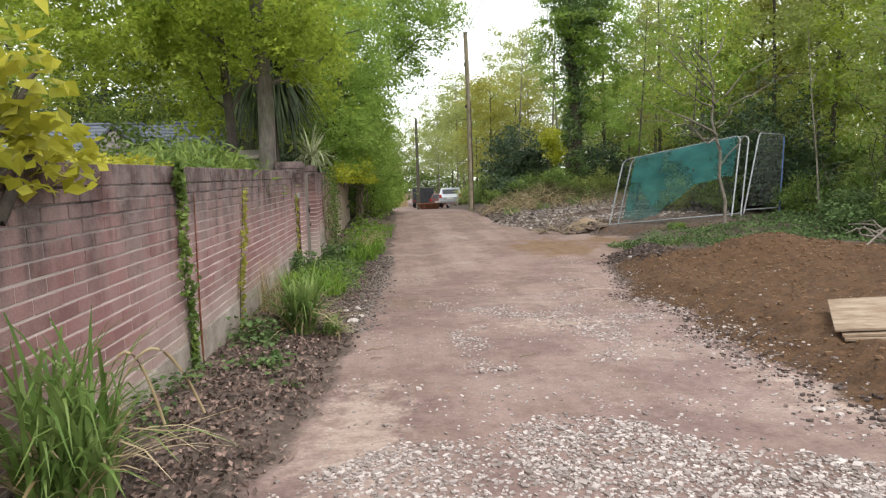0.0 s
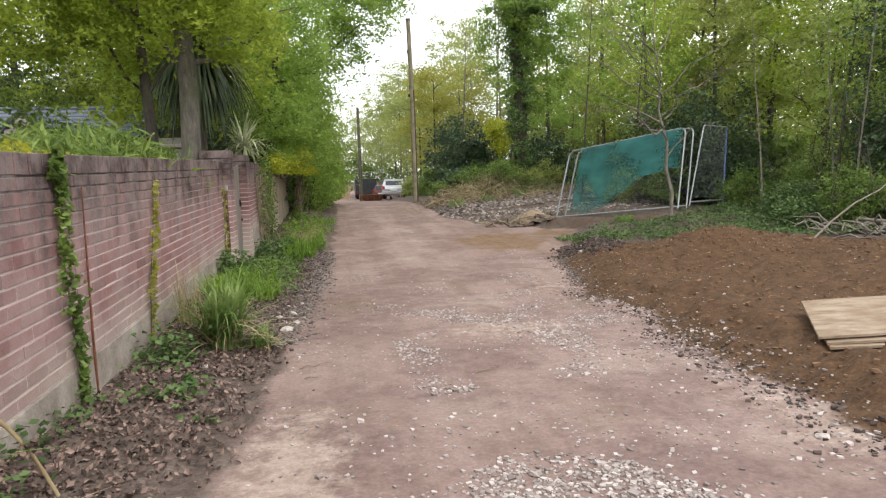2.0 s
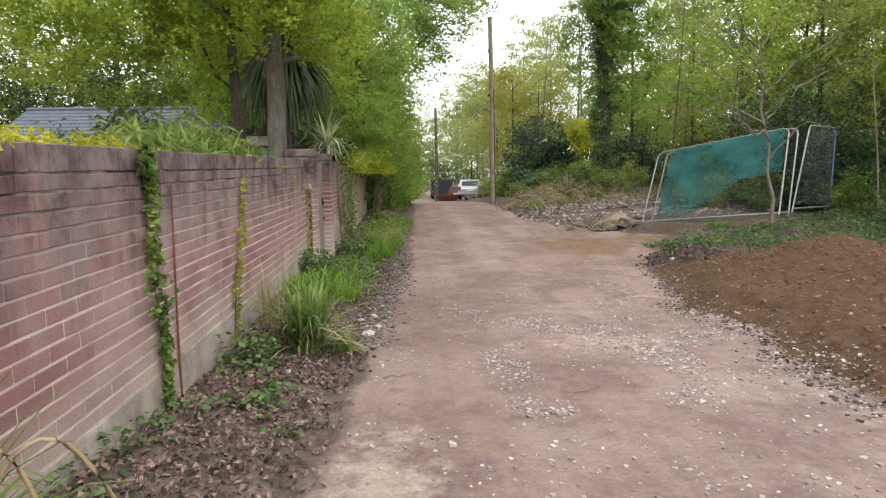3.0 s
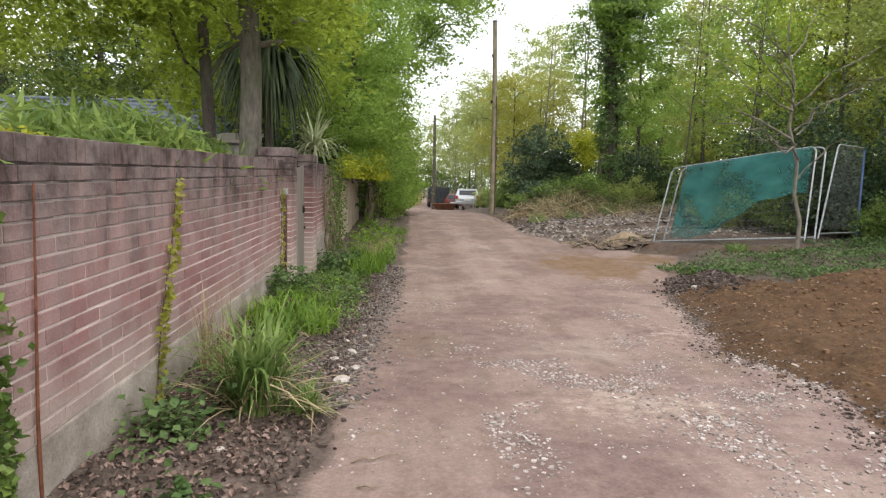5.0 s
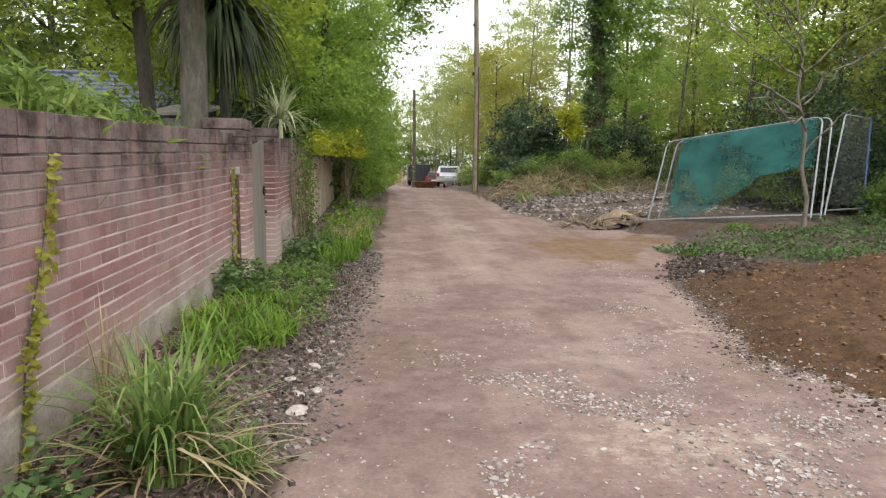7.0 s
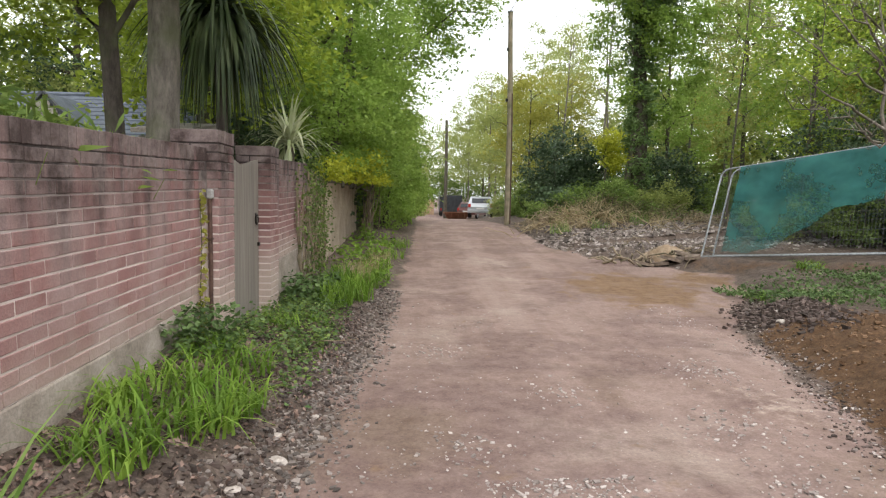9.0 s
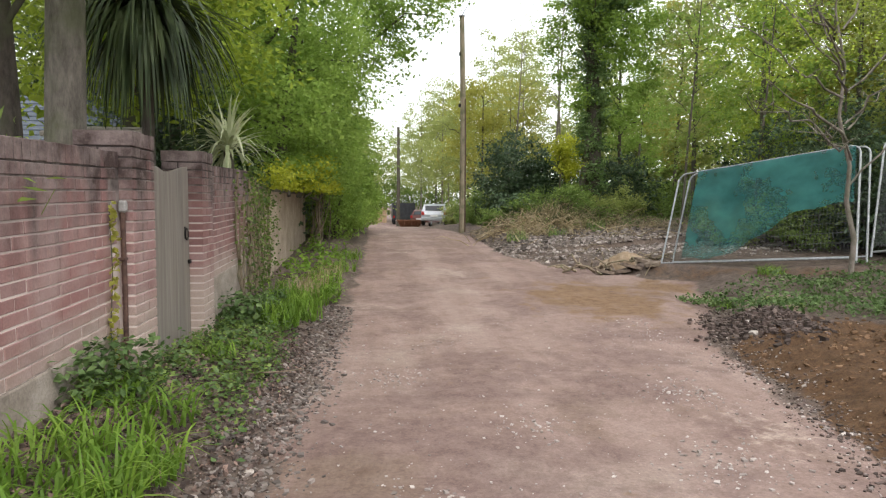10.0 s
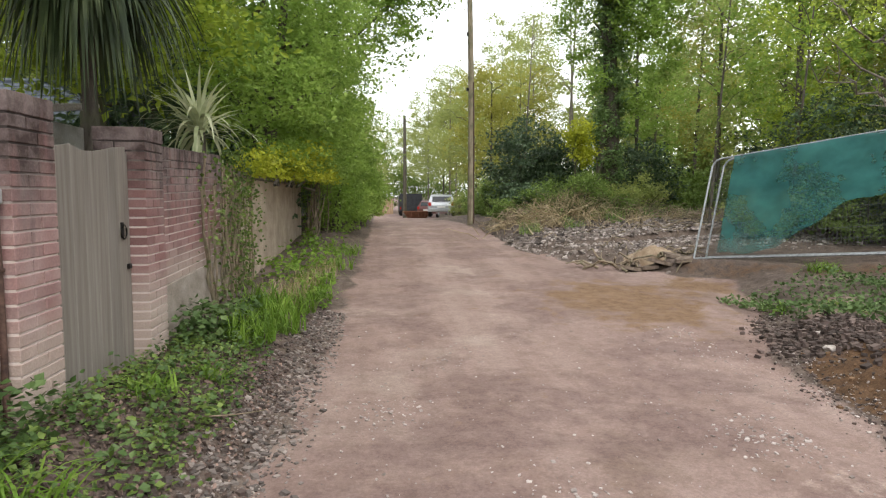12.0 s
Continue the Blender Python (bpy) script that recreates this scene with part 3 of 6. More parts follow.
# ---- the garden wall ----
RAKE = math.atan(0.0235)
WALL_X, COURSE, LENGTH = -1.63, 0.0762, 0.235


def wall_z(y):
    return 1.279 + 0.0235 * y


def brick_bm(size, bevel=0.003):
    bm = bmesh.new()
    h = [c / 2 for c in size]
    box(bm, [-c for c in h], h, bevel)
    return bm


def brick_mesh(name, size):
    me = bpy.data.meshes.new(name)
    bm = brick_bm(size)
    bm.to_mesh(me)
    bm.free()
    me.materials.append(BRICK)
    return me


def brick_fields(bricks, size):
    """Many bricks in one mesh: centres with a small turn each."""
    bm = brick_bm(size)
    bmesh.ops.triangulate(bm, faces=bm.faces)
    bv = np.array([tuple(v.co) for v in bm.verts])
    bf = np.array([[v.index for v in f.verts] for f in bm.faces])
    bm.free()
    n = len(bricks)
    v = (bv[None] + np.array(bricks)[:, None]).reshape(-1, 3)
    f = (bf[None] + (np.arange(n) * len(bv))[:, None, None]).reshape(-1, 3)
    return v, f


def brick_wall(name, y0, y1, drop_top, near, label, depth=1.75):
    """A raked wall of stretchers under a brick-on-edge coping. near: stretch of y with separate bricks."""
    rng = random.Random(len(name) + int(y0 * 7))
    root_bm = bmesh.new()
    box(root_bm, (-0.207, y0, -depth), (-0.0045, y1, -0.02))
    wall = part(name, root_bm, MORTAR, None)
    wall.matrix_world = Matrix.Translation((WALL_X, 0, 1.279 - drop_top)) @ pose(0, 0, 0, math.degrees(RAKE))
    tagged(wall, label, "garden wall", kind="structure")
    me = brick_mesh("brick", (0.207, LENGTH - 0.007, COURSE - 0.011))
    # concrete plinth below the courses, with an uneven face
    bm = bmesh.new()
    n = int((y1 - y0) / 0.12)
    ring = []
    for i in range(n + 1):
        y = y0 + (y1 - y0) * i / n
        dx = 0.006 + 0.006 * wobble(y, 0, 1.7, 61.0) + 0.003 * wobble(y, 0, 6.0, 62.0)
        zt = -0.118 - COURSE * 15 + 0.012 * wobble(y, 0, 0.8, 63.0)
        ring.append([bm.verts.new(p) for p in ((-0.2, y, zt), (dx - 0.004, y, zt), (dx, y, zt - 0.012), (dx + 0.014, y, -depth), (-0.2, y, -depth))])
    for a, b in zip(ring[:-1], ring[1:]):
        for k in range(5):
            bm.faces.new((a[k], a[(k + 1) % 5], b[(k + 1) % 5], b[k]))
    bm.faces.new(ring[0])
    bm.faces.new(ring[-1][::-1])
    bmesh.ops.recalc_face_normals(bm, faces=bm.faces)
    part("plinth", bm, PLINTH, wall, "stained pale concrete plinth")
    rest, rest_cop = [], []
    rows = 15
    for r in range(rows):
        z = -0.118 - COURSE * (r + 0.5)
        y = y0 + (LENGTH / 2 if r % 2 else 0)
        while y + LENGTH <= y1 + 0.02:
            c = (-0.1035 + rng.uniform(-0.0025, 0.0025), y + LENGTH / 2, z + rng.uniform(-0.0015, 0.0015))
            if near and near[0] < c[1] < near[1] and r < 15:
                ob = new("brick", me)
                ob.parent = wall
                ob.location = c
                ob.rotation_euler = (rng.uniform(-0.004, 0.004), 0, rng.uniform(-0.008, 0.008))
            else:
                rest.append(c)
            y += LENGTH
    y = y0
    while y + COURSE <= y1 + 0.01:
        rest_cop.append((-0.105 + rng.uniform(-0.003, 0.003), y + COURSE / 2, -0.056 + rng.uniform(-0.003, 0.002)))
        y += COURSE
    for nm, lst, size in (("brickwork", rest, (0.207, LENGTH - 0.007, COURSE - 0.011)), ("coping", rest_cop, (0.212, COURSE - 0.006, 0.112))):
        v, f = brick_fields(lst, size)
        ob = part(nm, mesh_np(nm, v, f), BRICK, wall)
        tagged(ob, kind="stuff")
    return wall


def pillar(y0, y1, top, foot):
    """A brick gate pillar standing proud of the wall."""
    x0, x1 = -1.93, -1.54
    p = thing("gate_pillar", "red brick gate pillar with flat brick-on-edge cap beside the gate", "pillar", ((x0 + x1) / 2, (y0 + y1) / 2, foot), "gate pillars")
    hx, hy, h = (x1 - x0) / 2, (y1 - y0) / 2, top - foot
    part("core", boxed((-hx + 0.007, -hy + 0.007, 0), (hx - 0.007, hy - 0.007, h - 0.02)), MORTAR, p, "pale mortar core")
    n = int((h - 0.11) / COURSE)
    w, d = 2 * hy, 2 * hx
    for r in range(n):
        z = h - 0.112 - COURSE * (r + 0.5)
        cut = w * (0.62 if r % 2 else 0.38)
        cutx = d * (0.4 if r % 2 else 0.6)
        for a, b in ((0, cut), (cut, w)):
            part("brick", boxed((hx - cutx + 0.005, -hy + a + 0.005, z - COURSE / 2 + 0.0055), (hx, -hy + b - (0.005 if b < w else 0), z + COURSE / 2 - 0.0055), 0.004), BRICK, p)
        part("brick", boxed((-hx, -hy, z - COURSE / 2 + 0.0055), (hx - cutx - 0.005, hy, z + COURSE / 2 - 0.0055), 0.004), BRICK, p)
    k = round(w / COURSE)
    for i in range(k):
        part("cap_brick", boxed((-hx - 0.004, -hy - 0.004 + (w + 0.008) * i / k + 0.002, h - 0.107), (hx + 0.004, -hy - 0.004 + (w + 0.008) * (i + 1) / k - 0.002, h + 0.002 * (i % 3)), 0.004), BRICK, p)
    return p


wall_west = brick_wall("wall_west", -4.2, 10.205, 0.0, (3.25, 6.9), "raked red brick garden wall, sooty at the coping and salt-stained below")
wall_far = brick_wall("wall_north", 12.475, 14.9, 0.0, None, "red brick garden wall beyond the gate, partly under ivy")
pillar(10.21, 10.66, 1.67, -0.35)
pillar(12.05, 12.47, 1.68, -0.5)

# lower rendered wall further on
low_bm = bmesh.new()
box(low_bm, (-1.85, 14.92, -0.6), (-1.62, 22.6, 1.38), 0.01)
low_wall = tagged(part("wall_low", low_bm, RENDER, None), "stained beige rendered garden wall under creepers", "garden wall", kind="structure")
part("coping", boxed((-1.88, 14.93, 1.383), (-1.59, 22.62, 1.47), 0.012), CAP, low_wall, "dark concrete coping")

# ---- the gate ----
gate = thing("garden_gate", "closed weathered grey board gate between brick pillars", "gate", (-1.665, 10.745, -0.24), kind="structure")
gate_w, boards = 1.23, 7
for y in (-0.08, gate_w + 0.004):
    part("frame_post", boxed((-0.09, y, -0.1), (-0.012, y + 0.075, 1.72), 0.004), GATE_WOOD, gate)
for i in range(boards):
    a, b = i * gate_w / boards + 0.0005, (i + 1) * gate_w / boards
    bm = bmesh.new()
    box(bm, (-0.02, a, 0.04), (0.004, b - 0.0005, 1.0), 0.0015)

    def edge_top(y):
        t = y / gate_w
        return 1.66 + 0.075 * t + 0.055 * math.exp(-((t - 0.33) / 0.06) ** 2) + 0.02 * math.cos(6.3 * t)

    for v in bm.verts:
        if v.co.z > 0.6:
            v.co.z += edge_top(v.co.y) - 1.0
    part("board", bm, GATE_WOOD, gate)
for z in (0.3, 1.25):
    part("ledge", boxed((-0.055, 0.02, z), (-0.021, gate_w - 0.02, z + 0.12), 0.004), GATE_WOOD, gate)
plate = part("handle_plate", boxed((0.005, 1.09, 1.05), (0.012, 1.14, 1.17), 0.002), IRON, gate, "black iron latch plate")
ring_v, ring_f = tube_arrays([(0.022, 1.115 + 0.045 * math.sin(t), 1.095 + 0.055 * math.cos(t)) for t in np.linspace(0, 2 * math.pi, 19)], [0.007] * 19, 6)
part("handle_ring", mesh_np("handle_ring", ring_v, ring_f), IRON, plate, "black iron ring handle", True)
part("bolt", boxed((0.005, 1.18, 0.80), (0.03, 1.228, 0.84), 0.004), IRON, gate, "small black latch")

# cable conduit and box at the pillar
pipe = thing("conduit", "dark cable conduit with grey top box beside the pillar", "conduit", (-1.597, 10.165, -0.2))
tube("pipe", [(0, 0, 0), (0.004, 0.002, 0.7), (0, 0, 1.32)], [0.018, 0.018, 0.018], CONDUIT, pipe, 8)
bx = bmesh.new()
box(bx, (-0.025, -0.026, 1.29), (0.03, 0.026, 1.375), 0.012)
part("junction_box", bx, PVC, pipe, "pale grey plastic junction box")
for z in (0.35, 0.95):
    part("clip", boxed((-0.03, -0.025, z), (0.022, 0.025, z + 0.02), 0.003), CONDUIT, pipe)


# ---- trees and bushes ----
def tree(name, label, base, trunk_pts, radii, bark, branches, crown, seed, group="trees"):
    """base: foot on the ground; trunk points, branches and crown blobs are relative to it.
    crown: (blobs, clumps, per clump, spread, leaf size, material)."""
    root = thing(name, label, "tree", base, group)
    rng = np.random.default_rng(seed)
    tube("trunk", trunk_pts, radii, bark, root, 9)
    for a, b, r in branches:
        pts = bent(a, b, rng.uniform(0.0, 0.25), rng, 6, 0.035)
        tube("branch", pts, [r * (1 - 0.85 * i / 6) for i in range(7)], bark, root, 6)
    if crown:
        blobs, clumps, per, spread, size, mat = crown
        foliage("crown", blobs, clumps, int(per * 1.35), spread, size * 0.82, mat, root, seed + 1, shell=0.66)
    return root


def gz(x, y):
    return ground_z(x, y)


def auto_branches(h0, h1, reach, n, seed, r=0.05, rise=0.6, rx=0.0, ry=0.0):
    rng = random.Random(seed)
    out = []
    for i in range(n):
        z = h0 + (h1 - h0) * (i + rng.random()) / n
        a = rng.uniform(0, 6.28)
        L = reach * rng.uniform(0.6, 1.0)
        out.append(((rx * z, ry * z, z), (rx * z + L * math.cos(a), ry * z + L * math.sin(a), z + L * rise * rng.uniform(0.3, 1.2)), r * rng.uniform(0.6, 1.1)))
    return out


# the big tree behind the wall, beside the first pillar
tree("tree", "large grey-barked tree with yellow-green leaves behind the brick wall", (-2.08, 10.40, 0.0),
     [(0, 0, -0.2), (0.0, 0, 1.2), (0.02, 0.05, 2.6), (-0.05, 0.1, 4.2), (-0.1, 0.3, 6.5)], [0.17, 0.14, 0.13, 0.115, 0.06], BARK_GREY,
     [((0, 0.05, 2.9), (1.5, 1.9, 4.2), 0.045), ((0, 0.05, 2.8), (-1.6, -0.6, 4.4), 0.045), ((0, 0.1, 3.6), (0.9, -1.8, 4.8), 0.04), ((-0.05, 0.1, 4.2), (-1.0, 2.0, 5.6), 0.05)],
     ([(-0.3, 1.2, 5.2, 2.4, 2.6, 1.5), (0.3, -0.6, 3.9, 1.0, 0.9, 0.7), (-2.4, -0.2, 4.0, 1.6, 1.4, 1.0), (-0.6, -0.9, 4.6, 1.6, 1.2, 1.0), (-1.5, 0.8, 3.1, 0.9, 0.8, 0.6), (0.7, 1.0, 3.5, 0.7, 0.7, 0.5), (0.0, -0.8, 3.3, 0.9, 0.5, 0.45), (-1.5, -0.7, 3.35, 1.0, 0.6, 0.5), (0.75, -0.3, 3.4, 0.5, 0.7, 0.5), (-2.9, -0.6, 3.4, 1.0, 0.7, 0.6)], 600, 38, 0.13, 0.105, OAK), 11)
tree("tree", "slender forked tree behind the brick wall, bare below its leaves", (-2.75, 10.9, 0.1),
     [(0, 0, -0.2), (0.05, 0, 1.5), (-0.05, 0.05, 3.2), (-0.3, 0.2, 5.5)], [0.1, 0.085, 0.07, 0.04], BARK,
     [((0, 0, 1.9), (-0.9, 0.5, 4.0), 0.04), ((0, 0, 2.4), (0.8, 0.9, 4.2), 0.03)],
     ([(-0.8, 1.0, 4.6, 2.0, 2.0, 1.5), (-2.2, 0.4, 3.4, 1.6, 1.6, 1.0), (-0.2, -0.6, 3.5, 1.1, 0.6, 0.6), (-1.6, -0.7, 3.9, 1.1, 0.6, 0.7)], 230, 38, 0.15, 0.105, OAK), 21)

# bright maple leaning over the lane
tree("tree", "bright fresh-green maple overhanging the low wall", (-2.1, 19.6, gz(-2.1, 19.6)),
     [(0, 0, -0.2), (0.1, 0, 1.5), (0.4, 0.1, 3.2), (0.6, 0.2, 5.2)], [0.2, 0.17, 0.13, 0.06], BARK,
     auto_branches(1.6, 4.6, 2.0, 7, 5, 0.06, 0.5),
     ([(0.85, 0.0, 3.1, 1.5, 2.0, 1.3), (0.2, 0.4, 4.6, 2.0, 2.4, 1.6), (0.5, -2.2, 2.9, 1.0, 1.2, 0.9), (0.9, 2.4, 2.6, 1.2, 1.6, 1.3), (0.0, -1.0, 6.2, 1.9, 2.2, 1.3)], 640, 40, 0.2, 0.115, MAPLE), 31)
tree("tree", "tall yellow-green tree with branches reaching over the lane", (-2.6, 26.0, gz(-2.6, 26)),
     [(0, 0, -0.2), (0.1, 0, 2.5), (0.3, 0.1, 5.0), (0.8, 0.2, 8.5)], [0.25, 0.2, 0.17, 0.07], BARK,
     [((0.2, 0, 4.0), (4.6, -1.2, 6.6), 0.09), ((0.3, 0, 5.2), (4.9, 0.6, 8.3), 0.08), ((0.2, 0, 3.0), (2.6, -1.5, 4.6), 0.07), ((0.3, 0, 5.0), (-2.0, 1.0, 7.5), 0.08)],
     ([(1.5, -0.6, 6.6, 2.2, 2.4, 2.0), (4.1, -0.9, 6.9, 1.3, 1.2, 0.8), (4.0, 0.5, 8.6, 1.5, 1.3, 0.9), (0.6, 0, 4.0, 1.9, 2.6, 2.4), (1.6, 0.6, 9.6, 2.6, 2.6, 1.8), (1.9, 1.4, 1.9, 1.2, 2.0, 1.6), (2.9, -0.6, 5.6, 1.1, 1.1, 0.8), (3.2, 0.0, 7.8, 1.5, 1.3, 1.0), (5.0, -0.4, 7.8, 0.9, 0.9, 0.6)], 880, 36, 0.24, 0.15, MAPLE), 41)
for i, (x, y, h, r, mat, lab) in enumerate([
        (-3.6, 15.8, 6.5, 1.9, OAK, "yellow-green garden tree behind the wall"),
        (-4.4, 20.5, 8.5, 2.6, MAPLE, "fresh-green garden tree behind the wall"),
        (-2.6, 33.5, 8.5, 2.4, MAPLE, "fresh-green tree beside the lane"),
        (-2.6, 41.0, 8.0, 2.5, WOOD_LEAF, "pale green tree beside the lane"),
        (-1.6, 50.0, 7.0, 2.4, WOOD_LEAF, "pale green tree beside the lane"),
        (-4.6, 25.4, 7.5, 2.2, OAK, "yellow-green garden tree behind the bungalow"),
        (-7.4, 27.0, 9.5, 3.2, WOOD_LEAF, "pale green garden tree behind the bungalow"),
        (-11.8, 27.2, 9.0, 3.4, WOOD_LEAF, "pale green garden tree behind the bungalow"),
        (-16.5, 23.0, 8.5, 3.4, OAK, "yellow-green garden tree behind the bungalow"),
        (-15.5, 27.5, 10.0, 3.6, WOOD_LEAF, "pale green garden tree behind the bungalow"),
        (-20.0, 21.0, 9.0, 3.6, OAK, "yellow-green garden tree behind the bungalow")]):
    z = gz(x, y)
    low = 0.42 if "over the" in lab or "behind the wall" in lab else 0.3
    tree("tree", lab, (x, y, z), [(0, 0, -0.2), (0.05, 0.05, h * 0.35), (0.15, 0, h * 0.7), (0.1, 0.1, h * 0.92)], [0.2, 0.16, 0.1, 0.04], BARK,
         auto_branches(h * 0.3, h * 0.8, r * 0.9, 6, 50 + i, 0.06, 0.6),
         ([(0, 0, h * (low + 0.32), r, r, h * 0.26), (-0.4, 0.3, h * 0.85, r * 0.7, r * 0.7, h * 0.17), (0.5, -0.5, h * (low + 0.12), r * 0.85, r * 0.8, h * 0.16)], 260, 34, 0.30, 0.17, mat), 60 + i)


def bush(name, label, at, blobs, clumps, per, spread, size, mat, seed, category="bush", stems=5, aspect=0.6, group="", shell=0.45):
    root = thing(name, label, category, at, group)
    rng = np.random.default_rng(seed)
    pieces = []
    for i in range(stems):
        b = blobs[i % len(blobs)]
        tip = (b[0] + rng.normal(0, b[3] * 0.4), b[1] + rng.normal(0, b[4] * 0.4), b[2] + b[5] * 0.3)
        foot = (b[0] * 0.5 + rng.normal(0, 0.08), b[1] * 0.5 + rng.normal(0, 0.08), -0.15)
        pieces.append(tube_arrays(bent(foot, tip, 0.05, rng, 5, 0.04), [0.03, 0.026, 0.02, 0.015, 0.01, 0.006], 5))
    if pieces:
        v, f = join(pieces)
        tagged(part("woody_base", mesh_np("woody_base", v, f), BARK, root, "", True), kind="stuff")
    foliage("foliage", blobs, clumps, per, spread, size, mat, root, seed, aspect, shell, floor_z=-0.05)
    return root


# dark evergreens that fill the gaps behind the wall
for i, (x, y, r, h) in enumerate([(-3.7, 18.0, 1.3, 4.2), (-3.3, 22.5, 1.5, 4.2), (-6.4, 25.6, 2.2, 8.0), (-14.6, 24.0, 2.4, 6.0), (-17.5, 18.5, 3.0, 6.5), (-10.2, 26.0, 2.4, 8.0), (-3.0, 29.5, 1.6, 4.0), (-2.8, 37.0, 1.7, 4.0)]):
    bush("evergreen_bush", "dense dark evergreen bush behind the garden wall", (x, y, gz(x, y)),
         [(0, 0, h * 0.55, r, r, h * 0.45), (0.3, -0.3, h * 0.3, r * 1.05, r * 1.05, h * 0.3)], 230, 40, 0.22, 0.13, DARK_LEAF, 200 + i, group="evergreens")
# hedge that lines the lane past the low wall
for i, (x, y, r, h, mat) in enumerate([(-0.9, 23.9, 0.95, 2.6, MAPLE), (-1.05, 27.0, 1.15, 3.0, MAPLE), (-1.1, 31.5, 1.3, 3.2, MAPLE), (-1.2, 37.0, 1.5, 3.0, HEDGE_LEAF), (-1.0, 44.0, 1.5, 3.0, WOOD_LEAF)]):
    bush("hedge_bush", "leafy green hedge bush growing along the lane verge", (x, y, gz(x, y)),
         [(0, 0, h * 0.5, r, r * 1.5, h * 0.5), (0.2, 0.3, h * 0.25, r * 1.0, r * 1.4, h * 0.28)], 170, 40, 0.15, 0.09 if y < 25 else 0.14, mat, 230 + i, group="hedge bushes", shell=0.75)
# golden shrub spilling over the low wall
bush("golden_shrub", "golden-yellow leaved shrub spilling over the low wall", (-1.55, 16.9, 1.45),
     [(0.15, 0.6, 0.15, 0.36, 1.2, 0.34), (0.4, 2.6, 0.1, 0.55, 1.6, 0.6), (0.5, 4.4, -0.2, 0.5, 1.1, 0.7), (0.5, 5.6, -0.6, 0.4, 0.8, 0.5), (0.1, -0.9, 0.1, 0.25, 0.5, 0.18)], 330, 24, 0.12, 0.08, YELLOW_LEAF, 251, stems=3)
bush("shrub", "fresh-green shrub mixed with the golden one over the low wall", (-1.55, 17.5, 1.45),
     [(0.15, 0.6, 0.4, 0.35, 1.2, 0.3), (0.4, 2.6, 0.4, 0.5, 1.4, 0.6), (0.55, 4.4, 0.0, 0.5, 1.2, 0.8)], 240, 24, 0.13, 0.085, MAPLE, 252, stems=3)
twigs = thing("dead_climber", "bare brown climber stems below the hedge", "climber", (-1.25, 22.3, gz(-1.25, 22.3)))
rng = np.random.default_rng(253)
for i in range(22):
    yy = rng.uniform(-1.6, 1.6)
    pts = bent((rng.normal(0, 0.12), yy, -0.05), (rng.normal(0.1, 0.15), yy + rng.normal(0, 0.25), rng.uniform(1.1, 2.0)), 0.0, rng, 5, 0.03)
    tube("stem", pts, [0.02, 0.018, 0.016, 0.013, 0.01, 0.006], DEAD, twigs, 5)
# bamboo behind the wall
for i, (x, y, h) in enumerate([(-2.25, 6.3, 0.48), (-2.3, 7.2, 0.66), (-2.35, 8.1, 0.66), (-2.3, 9.0, 0.45)]):
    root = thing("bamboo", "low bamboo clump with drooping pale green leaves behind the wall", "bamboo", (x, y, 0.0), "bamboo clumps")
    rng = np.random.default_rng(260 + i)
    v, f = join([tube_arrays([(rng.normal(0, 0.2), rng.normal(0, 0.3), -0.2), (rng.normal(0, 0.3), rng.normal(0, 0.35), 1.05 + h * rng.uniform(0.0, 0.45))], [0.005, 0.002], 4) for _ in range(26)])
    tagged(part("cane_clump", mesh_np("cane_clump", v, f), BAMBOO, root), kind="stuff")
    c = crown_points([(0, 0, 1.25 + h * 0.24, 0.42, 0.6, h * 0.46)], 130, 19, 0.12, rng, 0.45)
    v, f = leaves(c, 0.18, rng, 0.13, 0.0, 0.5)
    part("foliage", mesh_np("leaves", v, f), BAMBOO, root)
for i, (x, y, r0, h, mat) in enumerate([(-4.5, 11.0, 0.9, 2.9, HEDGE_LEAF)]):
    bush("shrub", "leafy green garden shrub behind the brick wall", (x, y, gz(x, y)), [(0, 0, h * 0.55, r0, r0, h * 0.45)], 90, 32, 0.15, 0.09, mat, 290 + i, group="garden shrubs")
# golden hop over the near end of the wall
bush("golden_climber", "yellow-green climber hanging over the brick wall", (-1.75, 2.2, 1.25),
     [(0.2, 0.42, 0.34, 0.16, 0.26, 0.24), (0.24, 0.55, -0.02, 0.09, 0.22, 0.38), (0.14, 0.9, 0.16, 0.12, 0.35, 0.12)], 80, 5, 0.08, 0.08, GOLD, 270, "climber", 4, 0.85)
bush("golden_hedge", "low golden-leaved hedge topping the brick wall", (-2.0, 4.0, 1.25),
     [(0.02, -0.9, 0.12, 0.16, 0.6, 0.10), (0.0, 0.2, 0.14, 0.16, 0.7, 0.09), (-0.02, 1.2, 0.16, 0.15, 0.5, 0.07)], 90, 22, 0.05, 0.04, GOLD, 271, "hedge", 3, 0.7)


